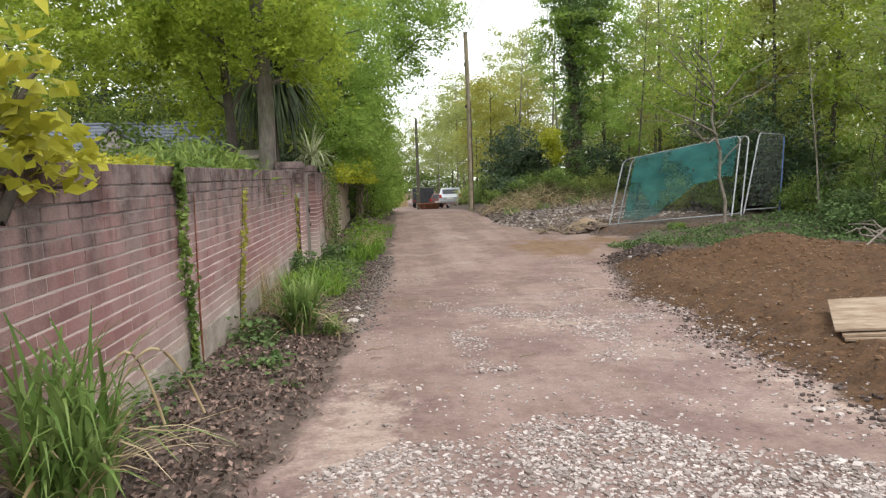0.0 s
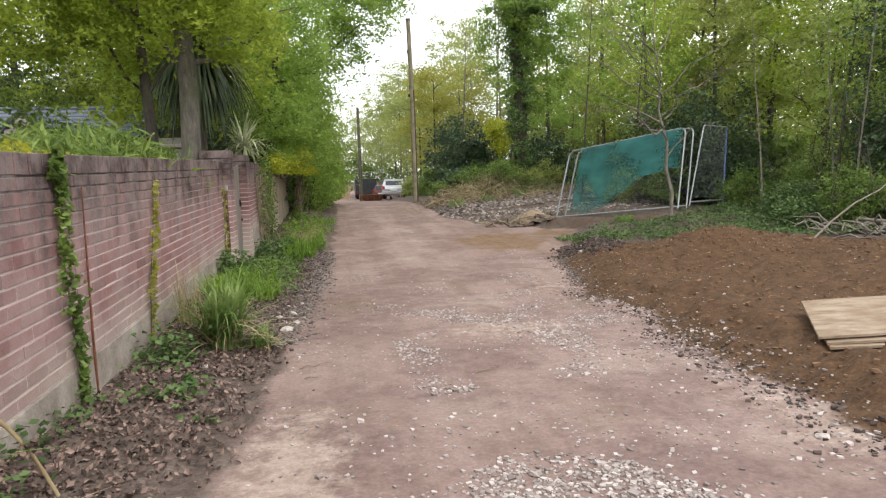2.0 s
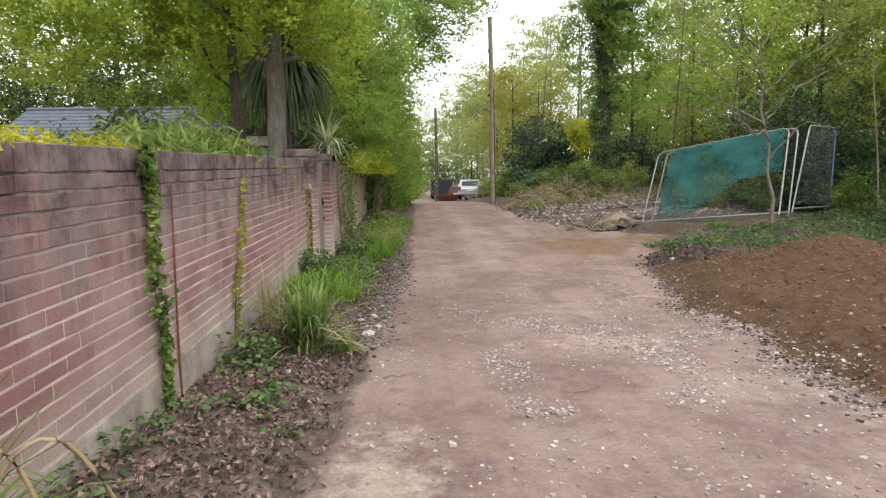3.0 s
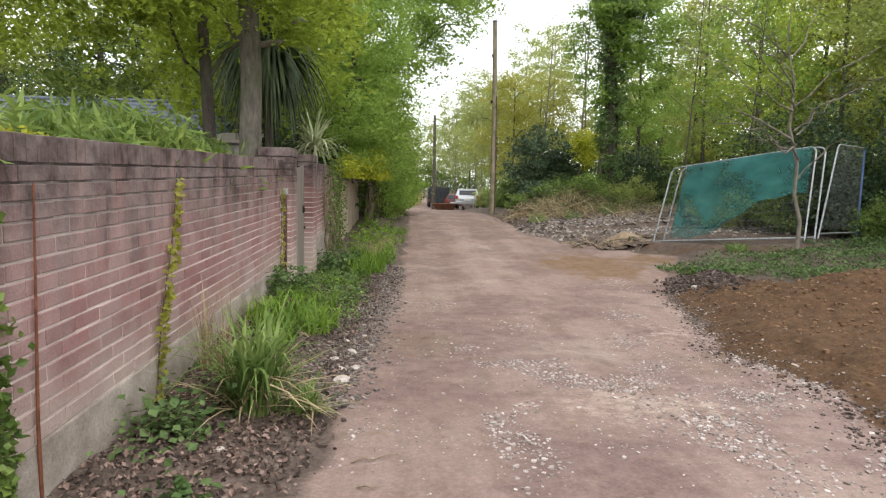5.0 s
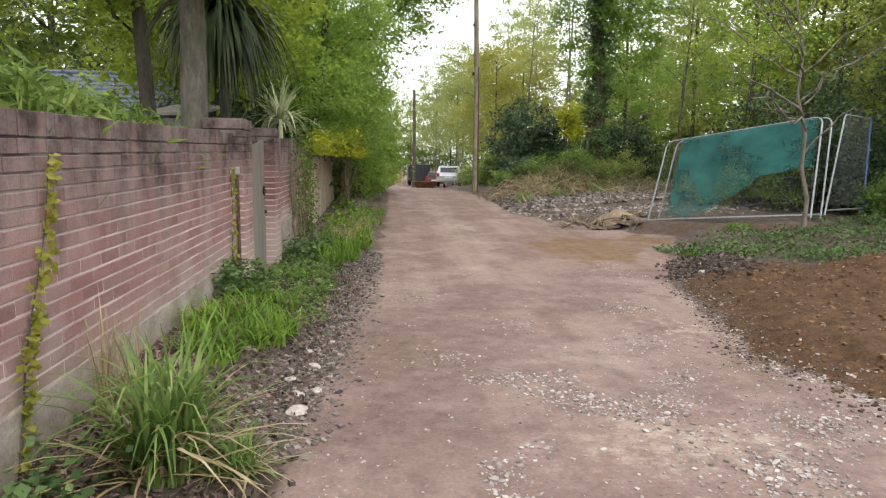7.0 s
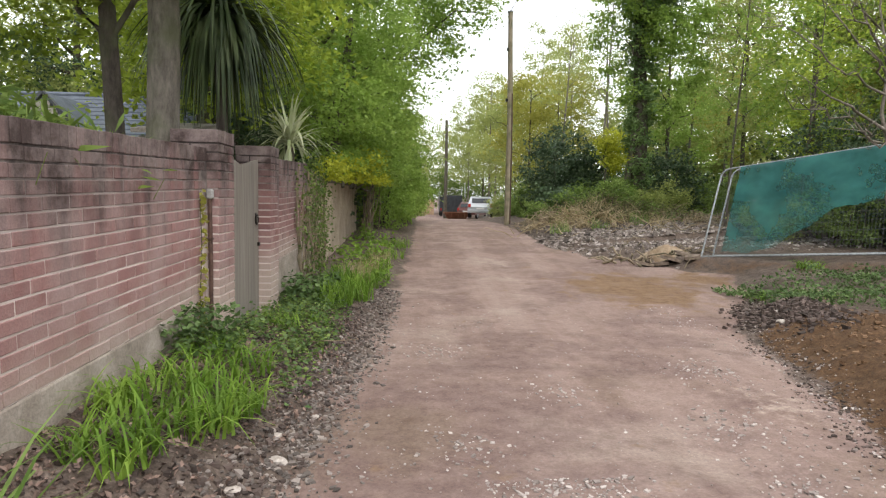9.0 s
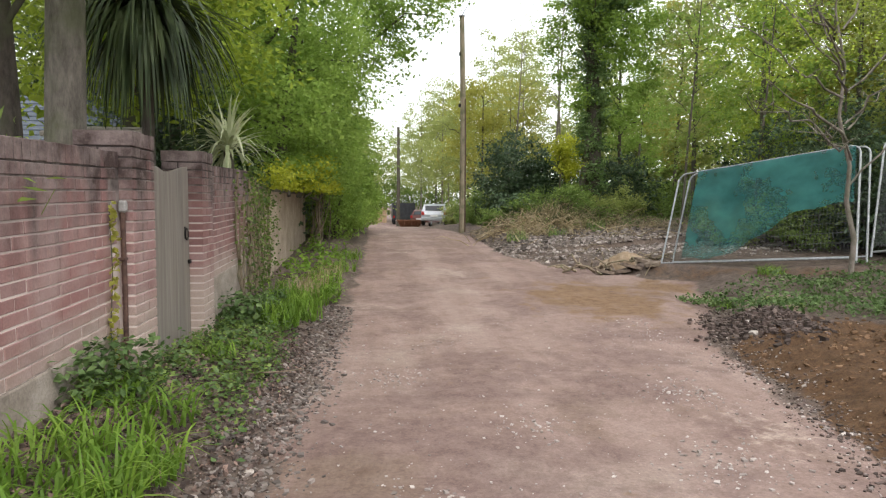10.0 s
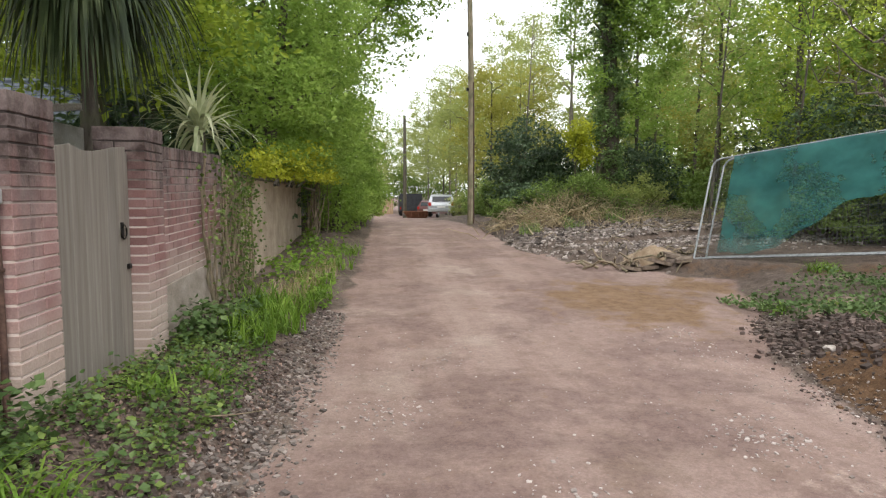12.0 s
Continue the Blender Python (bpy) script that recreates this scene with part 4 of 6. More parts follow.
# ivy climbing the wall in strands
def ivy_strand(y, top, foot, width, count, mat, seed, label, lean=0.0, size=0.05):
    root = thing("ivy", label, "ivy", (WALL_X + 0.012, y, foot), "ivy strands")
    rng = np.random.default_rng(seed)
    h = top - foot
    pts = [(0.006, lean * t + 0.02 * math.sin(9 * t + seed), h * t) for t in np.linspace(0, 1, 14)]
    tube("stem", pts, [0.005 - 0.0002 * k for k in range(14)], BARK, root, 5)
    t = rng.uniform(0, 1, count)
    env = width * (0.25 + 1.0 * np.sin(np.pi * np.clip(t * 1.05, 0, 1)) ** 2 * (0.5 + 0.5 * np.abs(np.sin(t * 11 + seed))))
    c = np.stack([rng.uniform(0.01, 0.05, count), lean * t + 0.02 * np.sin(9 * t + seed) + rng.normal(0, 1, count) * env * 0.4, t * h], 1)
    v, f = leaves(c, size, rng, 0.85, 0.1)
    part("foliage", mesh_np("leaves", v, f), mat, root)
    return root


ivy_strand(4.75, wall_z(4.8) + 0.02, gz(-1.6, 4.8), 0.14, 520, IVY, 301, "thick ivy strand climbing the brick wall", -0.10, 0.044)
ivy_strand(4.65, wall_z(4.7) + 0.03, 1.18, 0.10, 160, IVY, 302, "tuft of ivy hanging over the wall coping", 0.0, 0.05)
ivy_strand(6.15, 1.28, gz(-1.6, 6.2), 0.085, 190, WILLOW, 303, "thin yellowing ivy strand on the brick wall", 0.46, 0.046)
ivy_strand(9.96, 1.16, gz(-1.6, 9.96), 0.08, 130, WILLOW, 304, "thin ivy strand with yellowed leaves beside the conduit", 0.04, 0.045)
stem = thing("climber", "bare rust-brown climber stem on the brick wall", "stem", (WALL_X + 0.01, 5.0, gz(-1.6, 5.0)))
tube("stem", [(0.004, 0.0, 0), (0.006, -0.008, 0.35), (0.004, 0.014, 0.8), (0.006, 0.03, 1.32)], [0.009, 0.008, 0.006, 0.004], RUST, stem, 5)
# ivy curtain at the end of the brick wall
curtain = thing("ivy", "brown-stemmed ivy curtain over the end of the wall", "ivy", (WALL_X + 0.02, 15.3, -0.3), "ivy strands")
rng = np.random.default_rng(310)
v, f = join([tube_arrays(bent((0.03, yy, 0), (0.03, yy + rng.normal(0, 0.15), 1.75 + rng.uniform(-0.3, 0.1)), 0, rng, 6, 0.012), [0.012] * 7, 5) for yy in rng.uniform(-1.3, 1.2, 34)])
tagged(part("woody_base", mesh_np("woody_base", v, f), DEAD, curtain), kind="stuff")
c = np.stack([rng.uniform(0.0, 0.18, 1500), rng.normal(0, 0.7, 1500), 2.0 * rng.uniform(0, 1, 1500) ** 0.7], 1)
v, f = leaves(c, 0.05, rng, 0.8, 0.1)
part("foliage", mesh_np("leaves", v, f), IVY, curtain)


# ---- cabbage palms ----
def cordyline(at, label, n, length, width, droop_share, mat, trunk_h, seed):
    root = thing("cabbage_palm", label, "palm", at, "cabbage palms")
    rng = np.random.default_rng(seed)
    tube("trunk", [(0, 0, -trunk_h - 0.1), (0.02, 0.01, -trunk_h * 0.5), (0, 0, 0.02)], [0.09, 0.075, 0.07], BARK, root, 8)
    segs = 6
    vs, fs, o = [], [], 0
    for i in range(n):
        a = rng.uniform(0, 6.283)
        hang = rng.random() < droop_share
        up = rng.uniform(-0.9, 0.7) if hang else rng.uniform(0.05, 1.5)
        L = length * rng.uniform(0.55, 1.1)
        p = Vector((0, 0, rng.uniform(-0.12, 0.05)))
        d = Vector((math.cos(a) * math.cos(up), math.sin(a) * math.cos(up), math.sin(up)))
        side = Vector((-math.sin(a), math.cos(a), 0))
        g = rng.uniform(0.3, 0.75) if hang else rng.uniform(0.1, 0.42)
        for k in range(segs + 1):
            t = k / segs
            w = width * 0.5 * (0.5 + 1.2 * t if t < 0.35 else 1.0 - (t - 0.35) / 0.66) + 0.001
            vs += [tuple(p - side * w), tuple(p + side * w)]
            if k < segs:
                fs.append((o + 2 * k, o + 2 * k + 1, o + 2 * k + 3, o + 2 * k + 2))
            p = p + d * (L / segs)
            d = (d + Vector((0, 0, -g))).normalized()
        o += 2 * (segs + 1)
    part("foliage", mesh_np("leaves", np.array(vs), np.array(fs)), mat, root)
    return root


cordyline((-2.45, 13.2, 3.42), "tall cabbage palm with long drooping leaves behind the gate", 640, 1.65, 0.045, 0.85, CORDY, 3.6, 401)
cordyline((-1.95, 15.1, 1.95), "small cabbage palm with pale arching leaves behind the wall", 100, 1.0, 0.06, 0.1, CORDY_PALE, 1.9, 402)

# ---- bungalow behind the wall ----
house = thing("bungalow", "low bungalow with grey slate roof and small gable behind the wall", "house", (-7.7, 18.6, 0.0))
part("wall", boxed((-3.8, 0.2, -0.5), (2.6, 4.6, 2.15)), STONE_WALL, house, "pale stone wall")


def gabled(x0, x1, y0, y1, eave, ridge, along_x):
    """A gabled roof: ridge along x or y."""
    bm = bmesh.new()
    if along_x:
        m = (y0 + y1) / 2
        tri = [[(x, y0, eave), (x, m, ridge), (x, y1, eave)] for x in (x0, x1)]
    else:
        m = (x0 + x1) / 2
        tri = [[(x0, y, eave), (m, y, ridge), (x1, y, eave)] for y in (y0, y1)]
    a, b = [[bm.verts.new(p) for p in t] for t in tri]
    bm.faces.new(a)
    bm.faces.new(b[::-1])
    for k in range(3):
        bm.faces.new((a[k], b[k], b[(k + 1) % 3], a[(k + 1) % 3]))
    bmesh.ops.recalc_face_normals(bm, faces=bm.faces)
    return bm


part("roof", gabled(-3.95, 2.8, 0.0, 4.8, 2.2, 3.49, True), SLATE, house, "blue-grey slate roof")
part("gable_roof", gabled(-1.15, 0.85, 0.05, 2.4, 2.15, 3.2, False), SLATE, house, "blue-grey slate gable roof")
part("gable_wall", gabled(-1.0, 0.7, 0.02, 2.3, 2.15, 3.08, False), STONE_WALL, house, "pale boarded gable")
for k in range(6):
    hw = 0.85 - 0.14 * k
    part("board", boxed((-0.15 - hw, -0.004, 2.17 + 0.145 * k), (-0.15 + hw, 0.018, 2.30 + 0.145 * k), 0.003), STONE_WALL, house)
for sgn in (-1, 1):
    v, f = tube_arrays([(-0.15, 0.0, 3.2), (-0.15 + sgn * 1.03, 0.0, 2.12)], [0.05, 0.05], 4)
    part("bargeboard", mesh_np("bargeboard", v, f), DARK_PAINT, house)
v, f = tube_arrays([(-3.95, 2.4, 3.50), (2.8, 2.4, 3.50)], [0.07, 0.07], 6)
part("ridge", mesh_np("ridge", v, f), SLATE, house)
for k in range(10):
    z = 2.26 + k * 0.122
    y = (z - 2.2) / 1.29 * 2.4
    part("slate_course", boxed((-3.93, y - 0.02, z - 0.03), (2.78, y + 0.2, z + 0.014)), SLATE, house)

# pale shed behind the gate
shed = thing("garden_shed", "small pale grey garden shed behind the gate pillar", "shed", (-3.08, 12.9, -0.32))
part("wall", boxed((-0.3, 0.0, 0.0), (0.3, 1.1, 2.16)), STONE_WALL, shed)
bm = boxed((-0.36, -0.08, 2.19), (0.36, 1.2, 2.25), 0.01)
for v in bm.verts:
    v.co.z += 0.16 * (v.co.y + 0.08)
part("roof", bm, PALE_STONE, shed, "pale felt lean-to roof")
for k in range(4):
    part("board", boxed((-0.3 + 0.15 * k, -0.015, 0.02), (-0.3 + 0.15 * k + 0.143, -0.001, 2.15), 0.003), STONE_WALL, shed)

# ---- poles ----
pole = thing("telegraph_pole", "tall weathered wooden telegraph pole on the lane verge", "pole", (3.58, 29.0, gz(3.58, 29)))
tube("shaft", [(0, 0, -0.3), (0, 0, 4), (-0.09, 0, 8.05)], [0.125, 0.11, 0.09], BARK_POLE, pole, 12)
part("cap", boxed((-0.2, -0.1, 8.03), (0.02, 0.1, 8.08), 0.01), GALV, pole)
for z in (6.6, 4.7):
    part("bracket", boxed((-0.19, -0.06, z), (-0.05, 0.05, z + 0.12), 0.01), IRON, pole)
v, f = tube_arrays([(0.09, -0.1, 0.0), (0.08, -0.1, 2.6), (0.05, -0.09, 5.0)], [0.025] * 3, 6)
part("cable_guard", mesh_np("cable_guard", v, f), CONDUIT, pole)
pole2 = thing("telegraph_pole", "distant wooden telegraph pole beside the parked van", "pole", (2.45, 60.0, gz(2.45, 60)))
tube("shaft", [(0, 0, -0.2), (0.02, 0, 4), (0, 0, 8.6)], [0.17, 0.15, 0.12], BARK, pole2, 10)
wire = thing("overhead_wire", "thin black overhead wire from the telegraph pole", "wire", (3.49, 29.0, 8.0))
tube("wire", [(-0.1 + 1.1 * t, -31 * t, 2.2 * t - 2.2 * 4 * t * (1 - t) * 0.15) for t in np.linspace(0, 1, 12)], [0.012] * 12, RUBBER, wire, 4)

# ---- site fence panels leaning on the bank ----
def fence_panel(name, label, bl, br, tl, tr, netted, seed, end_post=GALV):
    """A mesh panel in a tubular frame; corners are given in metres."""
    bl, br, tl, tr = (Vector(p) for p in (bl, br, tl, tr))
    root = thing(name, label, "fence panel", bl, "site fence panels")
    o = bl.copy()
    P = lambda u, v: (bl.lerp(br, u)).lerp(tl.lerp(tr, u), v) - o
    rad = 0.021
    for u, s in ((0, 1), (1, -1)):
        tube("post", [P(u, -0.03), P(u, 0.93), P(u + s * 0.008, 0.965), P(u + s * 0.022, 0.99), P(u + s * 0.05, 1)], [rad] * 5, GALV if u == 0 else end_post, root, 8)
    for nm, a, b in (("rail", P(0.05, 1), P(0.95, 1)), ("rail", P(0, 0.015), P(1, 0.015))):
        tube(nm, [a, b], [rad * 0.9] * 2, GALV, root, 8)
    wires = []
    for u in np.linspace(0, 1, 58)[1:-1]:
        wires.append(tube_arrays([P(u, 0.06), P(u, 0.985)], [0.0011] * 2, 3))
    for w in np.linspace(0.06, 1, 12)[1:-1]:
        wires.append(tube_arrays([P(0, w), P(1, w)], [0.0016] * 2, 3))
    v, f = join(wires)
    part("wire_mesh", mesh_np("wire_mesh", v, f), WIRE, root, "fine welded wire mesh")
    if netted:
        rng = np.random.default_rng(seed)
        nu, nv = 46, 30
        nrm = (P(1, 0) - P(0, 0)).cross(P(0, 1) - P(0, 0)).normalized()
        if nrm.y > 0:
            nrm = -nrm
        vs = []
        for j in range(nv + 1):
            for i in range(nu + 1):
                u, w = i / nu, j / nv
                low = 0.05 + 0.42 * smooth((u - 0.2) / 0.6) + 0.05 * noise.noise(Vector((u * 7, 0.3, seed)))
                p = P(0.12 + 0.86 * u, low + (0.99 - low) * w)
                p += nrm * (0.035 + 0.03 * noise.noise(Vector((u * 7, w * 5, seed))) + 0.012 * noise.noise(Vector((u * 25, w * 16, 3))))
                vs.append(tuple(p))
        ix = np.arange((nu + 1) * (nv + 1)).reshape(nv + 1, nu + 1)
        f = np.stack([ix[:-1, :-1], ix[:-1, 1:], ix[1:, 1:], ix[1:, :-1]], -1).reshape(-1, 4)
        part("netting", mesh_np("netting", np.array(vs), f), NET, root, "torn green debris netting", True)
    return root


FB = [(6.25, 18.05, -0.06), (8.55, 15.45, 0.27), (6.95, 18.72, 1.87), (9.28, 16.35, 2.36)]
fence_panel("site_fence", "leaning site fence panel hung with torn green netting", *FB, True, 5)
fence_panel("site_fence", "bare steel mesh site fence panel stacked behind another", *[(x + 0.32, y + 0.14, z + 0.01) for x, y, z in FB], False, 6)
fence_panel("site_fence", "bare mesh site fence panel standing among the trees", (8.98, 15.62, 0.36), (10.45, 16.4, 0.36), (9.9, 16.5, 2.42), (11.0, 17.1, 2.4), False, 7, BLUE_STEEL)

# ---- plywood sheets on the soil ----
for k, (dx, dy, rot, dz) in enumerate([(0.02, -0.05, 1.2, -0.004), (0.03, -0.03, 0.5, 0.018), (0, 0, 0, 0.042)]):
    root = thing("plywood_sheet", "weathered plywood sheet lying in a stack on the bare soil", "plywood", (4.55 + dx, 4.78 + dy, 0.035 + dz), "plywood sheets")
    root.rotation_euler = (radians(4.0), radians(-1.0), radians(-9 + rot))
    bm = bmesh.new()
    bmesh.ops.create_grid(bm, x_segments=16, y_segments=8, size=0.5)
    bmesh.ops.solidify(bm, geom=bm.faces[:], thickness=0.018)
    for v in bm.verts:
        v.co.x, v.co.y = v.co.x * 2.2, v.co.y * 0.88
        v.co.z += 0.012 * math.sin(v.co.x * 1.9 + k) + 0.006 * noise.noise(v.co * 3)
        v.co.x += 0.012 * noise.noise(Vector((v.co.y * 9, k, 0))) + 0.45 * v.co.y
    part("sheet", bm, PLY, root)

# ---- vehicles and things at the far end ----
def car(at, paint, label, yaw=0.0, scale=1.0):
    root = thing("car", label, "car", at, "parked cars")
    root.rotation_euler = (0, 0, radians(yaw))
    W, L, H = 0.86, 4.0, 1.45
    prof = [(0.0, 0.35), (0.0, 0.75), (0.12, 0.95), (0.35, 1.35), (0.7, H), (1.9, H), (2.7, 0.98), (3.75, 0.82), (4.0, 0.6), (4.0, 0.3)]
    bm = bmesh.new()
    rows = []
    for w, inset in ((-W, 0.06), (-W * 0.97, 0.0), (W * 0.97, 0.0), (W, 0.06)):
        rows.append([bm.verts.new((w * (1 - 0.2 * smooth((z - 0.85) / 0.6)), y + (inset if y < 2 else -inset), z - inset * 0.3)) for y, z in prof])
    for a, b in zip(rows[:-1], rows[1:]):
        for i in range(len(prof)):
            j = (i + 1) % len(prof)
            bm.faces.new((a[i], a[j], b[j], b[i]))
    bm.faces.new(rows[0])
    bm.faces.new(list(reversed(rows[-1])))
    bmesh.ops.recalc_face_normals(bm, faces=bm.faces)
    body = part("body", bm, paint, root)
    pane = part("rear_window", boxed((-0.58, -0.012, -0.18), (0.58, 0.012, 0.18), 0.005), CAR_GLASS, root)
    pane.location, pane.rotation_euler = (0, 0.215, 1.165), (radians(-30), 0, 0)
    for s in (-1, 1):
        part("tail_light", boxed((s * 0.74 - 0.1, -0.015, 0.72), (s * 0.74 + 0.1, 0.05, 0.95), 0.01), LAMP_RED, root)
        part("side_window", boxed((s * 0.75 - 0.02, 0.75, 1.0), (s * 0.75 + 0.02, 2.1, 1.33), 0.01), CAR_GLASS, root)
        for y in (0.75, 3.2):
            v, f = tube_arrays([(s * 0.66, y, 0.31), (s * 0.70, y, 0.31), (s * 0.84, y, 0.31), (s * 0.86, y, 0.31)], [0.02, 0.31, 0.31, 0.18], 18)
            wheel = part("wheel", mesh_np("wheel", v, f), RUBBER, root)
            v, f = tube_arrays([(s * 0.862, y, 0.31), (s * 0.868, y, 0.31)], [0.18, 0.02], 14)
            part("rim", mesh_np("rim", v, f), GALV, wheel)
    part("bumper", boxed((-0.82, -0.07, 0.36), (0.82, 0.02, 0.56), 0.03), paint, root)
    part("number_plate", boxed((-0.26, -0.085, 0.6), (0.26, -0.01, 0.71), 0.004), WHITE, root)
    return root


car((4.25, 46.5, gz(4.25, 46.5)), CAR_PAINT, "silver hatchback parked on the lane verge", -6)
car((4.3, 60.0, gz(4.3, 60.0)), RED_PAINT, "dull maroon car parked beyond the silver one", -25)
van = thing("van", "dark box van parked at the end of the lane", "van", (3.2, 66.0, gz(3.2, 66) + 0.0))
part("cab", boxed((-0.95, 3.6, 0.4), (0.95, 5.2, 1.9), 0.12), DARK_PAINT, van)
part("box", boxed((-1.05, 0.0, 0.45), (1.15, 3.5, 2.1), 0.04), DARK_PAINT, van, "dark grey box body")
part("tail_door", boxed((-0.95, -0.03, 0.55), (1.05, 0.0, 2.0), 0.01), DARK_PAINT, van)
for s in (-1, 1):
    for y in (0.7, 4.2):
        v, f = tube_arrays([(s * 0.70, y, 0.36), (s * 0.72, y, 0.36), (s * 0.95, y, 0.36), (s * 0.97, y, 0.36)], [0.02, 0.36, 0.36, 0.05], 16)
        part("wheel", mesh_np("wheel", v, f), RUBBER, van)
    part("tail_light", boxed((s * 0.9 - 0.06, -0.05, 0.62), (s * 0.9 + 0.06, -0.03, 0.85), 0.005), LAMP_RED, van)
# open ribbed box, added in place of a low orange-brown heap
skip = thing("skip", "rusty orange skip shape standing in for a low heap beside the lane", "skip", (3.35, 57.5, gz(3.35, 57.5)))
bm = bmesh.new()
lo = [(-0.75, 0, 0), (0.75, 0, 0), (0.75, 1.3, 0), (-0.75, 1.3, 0)]
hi = [(-1.15, -0.35, 0.55), (1.15, -0.35, 0.55), (1.15, 1.65, 0.55), (-1.15, 1.65, 0.55)]
hi2 = [(-1.10, -0.30, 0.55), (1.10, -0.30, 0.55), (1.10, 1.60, 0.55), (-1.10, 1.60, 0.55)]
lo2 = [(-0.72, 0.03, 0.06), (0.72, 0.03, 0.06), (0.72, 1.27, 0.06), (-0.72, 1.27, 0.06)]
R = [[bm.verts.new(p) for p in r] for r in (lo, hi, hi2, lo2)]
for a, b in zip(R[:-1], R[1:]):
    for i in range(4):
        bm.faces.new((a[i], a[(i + 1) % 4], b[(i + 1) % 4], b[i]))
bm.faces.new(R[0])
bm.faces.new(R[3])
part("body", bm, ORANGE, skip)
for x in (-0.5, 0.1, 0.6):
    part("rib", boxed((x, -0.36, 0.1), (x + 0.06, -0.1, 0.52), 0.005), ORANGE, skip)
fence_far = thing("board_fence", "tan board fence closing the end of the lane", "fence", (-1.4, 74.0, gz(0, 74)))
for i in range(16):
    part("board", boxed((i * 0.2, 0, 0), (i * 0.2 + 0.18, 0.03, 1.55 + 0.05 * (i % 3)), 0.004), FENCE_WOOD, fence_far)
frame_far = thing("pergola", "white-painted pergola far behind the trees", "pergola", (12.4, 43.0, gz(12.4, 43)))
for x in (0, 0.55, 1.1):
    part("post", boxed((x - 0.05, -0.05, 0), (x + 0.05, 0.05, 3.9), 0.01), WHITE, frame_far)
for z in (2.9, 3.85):
    part("rail", boxed((-0.15, -0.06, z), (1.25, 0.06, z + 0.1), 0.01), WHITE, frame_far)

# ---- woodland on the far side of the lane ----
# the ivy-clad trunk
ivy_tree = thing("tree", "tall trunk wrapped thickly in dark green ivy", "tree", (7.95, 27.2, gz(7.95, 27.2)), "trees")
tube("trunk", [(0, 0, -0.2), (0.1, 0, 3), (-0.1, 0.1, 7), (-0.3, 0, 12)], [0.32, 0.26, 0.2, 0.1], BARK, ivy_tree, 10)
tube("trunk", [(-0.35, 0, -0.2), (-0.3, 0, 1.5), (-0.1, 0, 3.2)], [0.14, 0.12, 0.1], BARK_PALE, ivy_tree, 8)
for a, b, r in auto_branches(5.0, 11.0, 2.0, 7, 71, 0.06, 0.5):
    tube("branch", bent(a, b, 0.1, np.random.default_rng(72), 5, 0.03), [r * (1 - 0.16 * i) for i in range(6)], BARK, ivy_tree, 6)
foliage("ivy_sleeve", [(0, 0, 1.6 + 1.15 * k, 0.4 + 0.13 * (k % 3), 0.48, 0.95) for k in range(6)] + [(0.3, 0, 8.2, 1.25, 1.2, 1.5), (-0.1, 0, 10.4, 1.3, 1.2, 1.6)], 760, 46, 0.14, 0.11, TREE_IVY, ivy_tree, 501, label="dark glossy ivy leaves")
foliage("crown", [(0.9, 0, 7.2, 1.9, 1.6, 1.5), (1.5, 0.3, 5.2, 1.1, 1.1, 0.9), (-0.7, 0.3, 11.5, 1.7, 1.6, 1.8), (-1.2, 0.2, 6.0, 0.8, 0.6, 1.2), (0.9, -0.5, 8.6, 1.0, 0.6, 1.3), (1.0, -0.3, 4.0, 0.6, 0.5, 0.8), (-0.9, -0.5, 8.0, 0.7, 0.6, 1.2), (0.4, -0.8, 6.2, 0.7, 0.5, 1.0), (-0.8, -0.4, 4.2, 0.45, 0.4, 0.7)], 480, 40, 0.18, 0.13, MAPLE, ivy_tree, 502)


def thin_tree(at, h, label, bark, mat, r, seed, n=9, clumps=120, per=20, leaf=0.14, lean=(0.0, 0.0), low=0.35, rad=0.09):
    lx, ly = lean
    return tree("tree", label, at, [(0, 0, -0.2), (lx * 0.3, ly * 0.3, h * 0.33), (lx * 0.7, ly * 0.7, h * 0.66), (lx, ly, h)], [rad, rad * 0.8, rad * 0.55, rad * 0.2], bark,
                auto_branches(h * low, h * 0.95, r, n, seed, rad * 0.4, 0.8, lx / h, ly / h),
                ([(lx * 0.6, ly * 0.6, h * (low + 0.27), r, r, h * 0.25), (lx * 0.9, ly * 0.9, h * 0.86, r * 0.75, r * 0.75, h * 0.2)], clumps, per, 0.25, leaf, mat), seed + 3)


# birches and other slim trees, thin-leaved against the sky
for i, (x, y, h, r) in enumerate([(9.2, 36.0, 12.5, 1.7), (10.4, 38.5, 11.5, 1.6), (8.2, 41.0, 11.0, 1.6)]):
    thin_tree((x, y, gz(x, y)), h, "slender pale-barked birch with thin new leaves", BARK_PALE, WOOD_LEAF, r, 600 + i, 12, 90, 12, 0.13, (random.Random(i).uniform(-0.6, 0.6), 0), 0.4, 0.07)
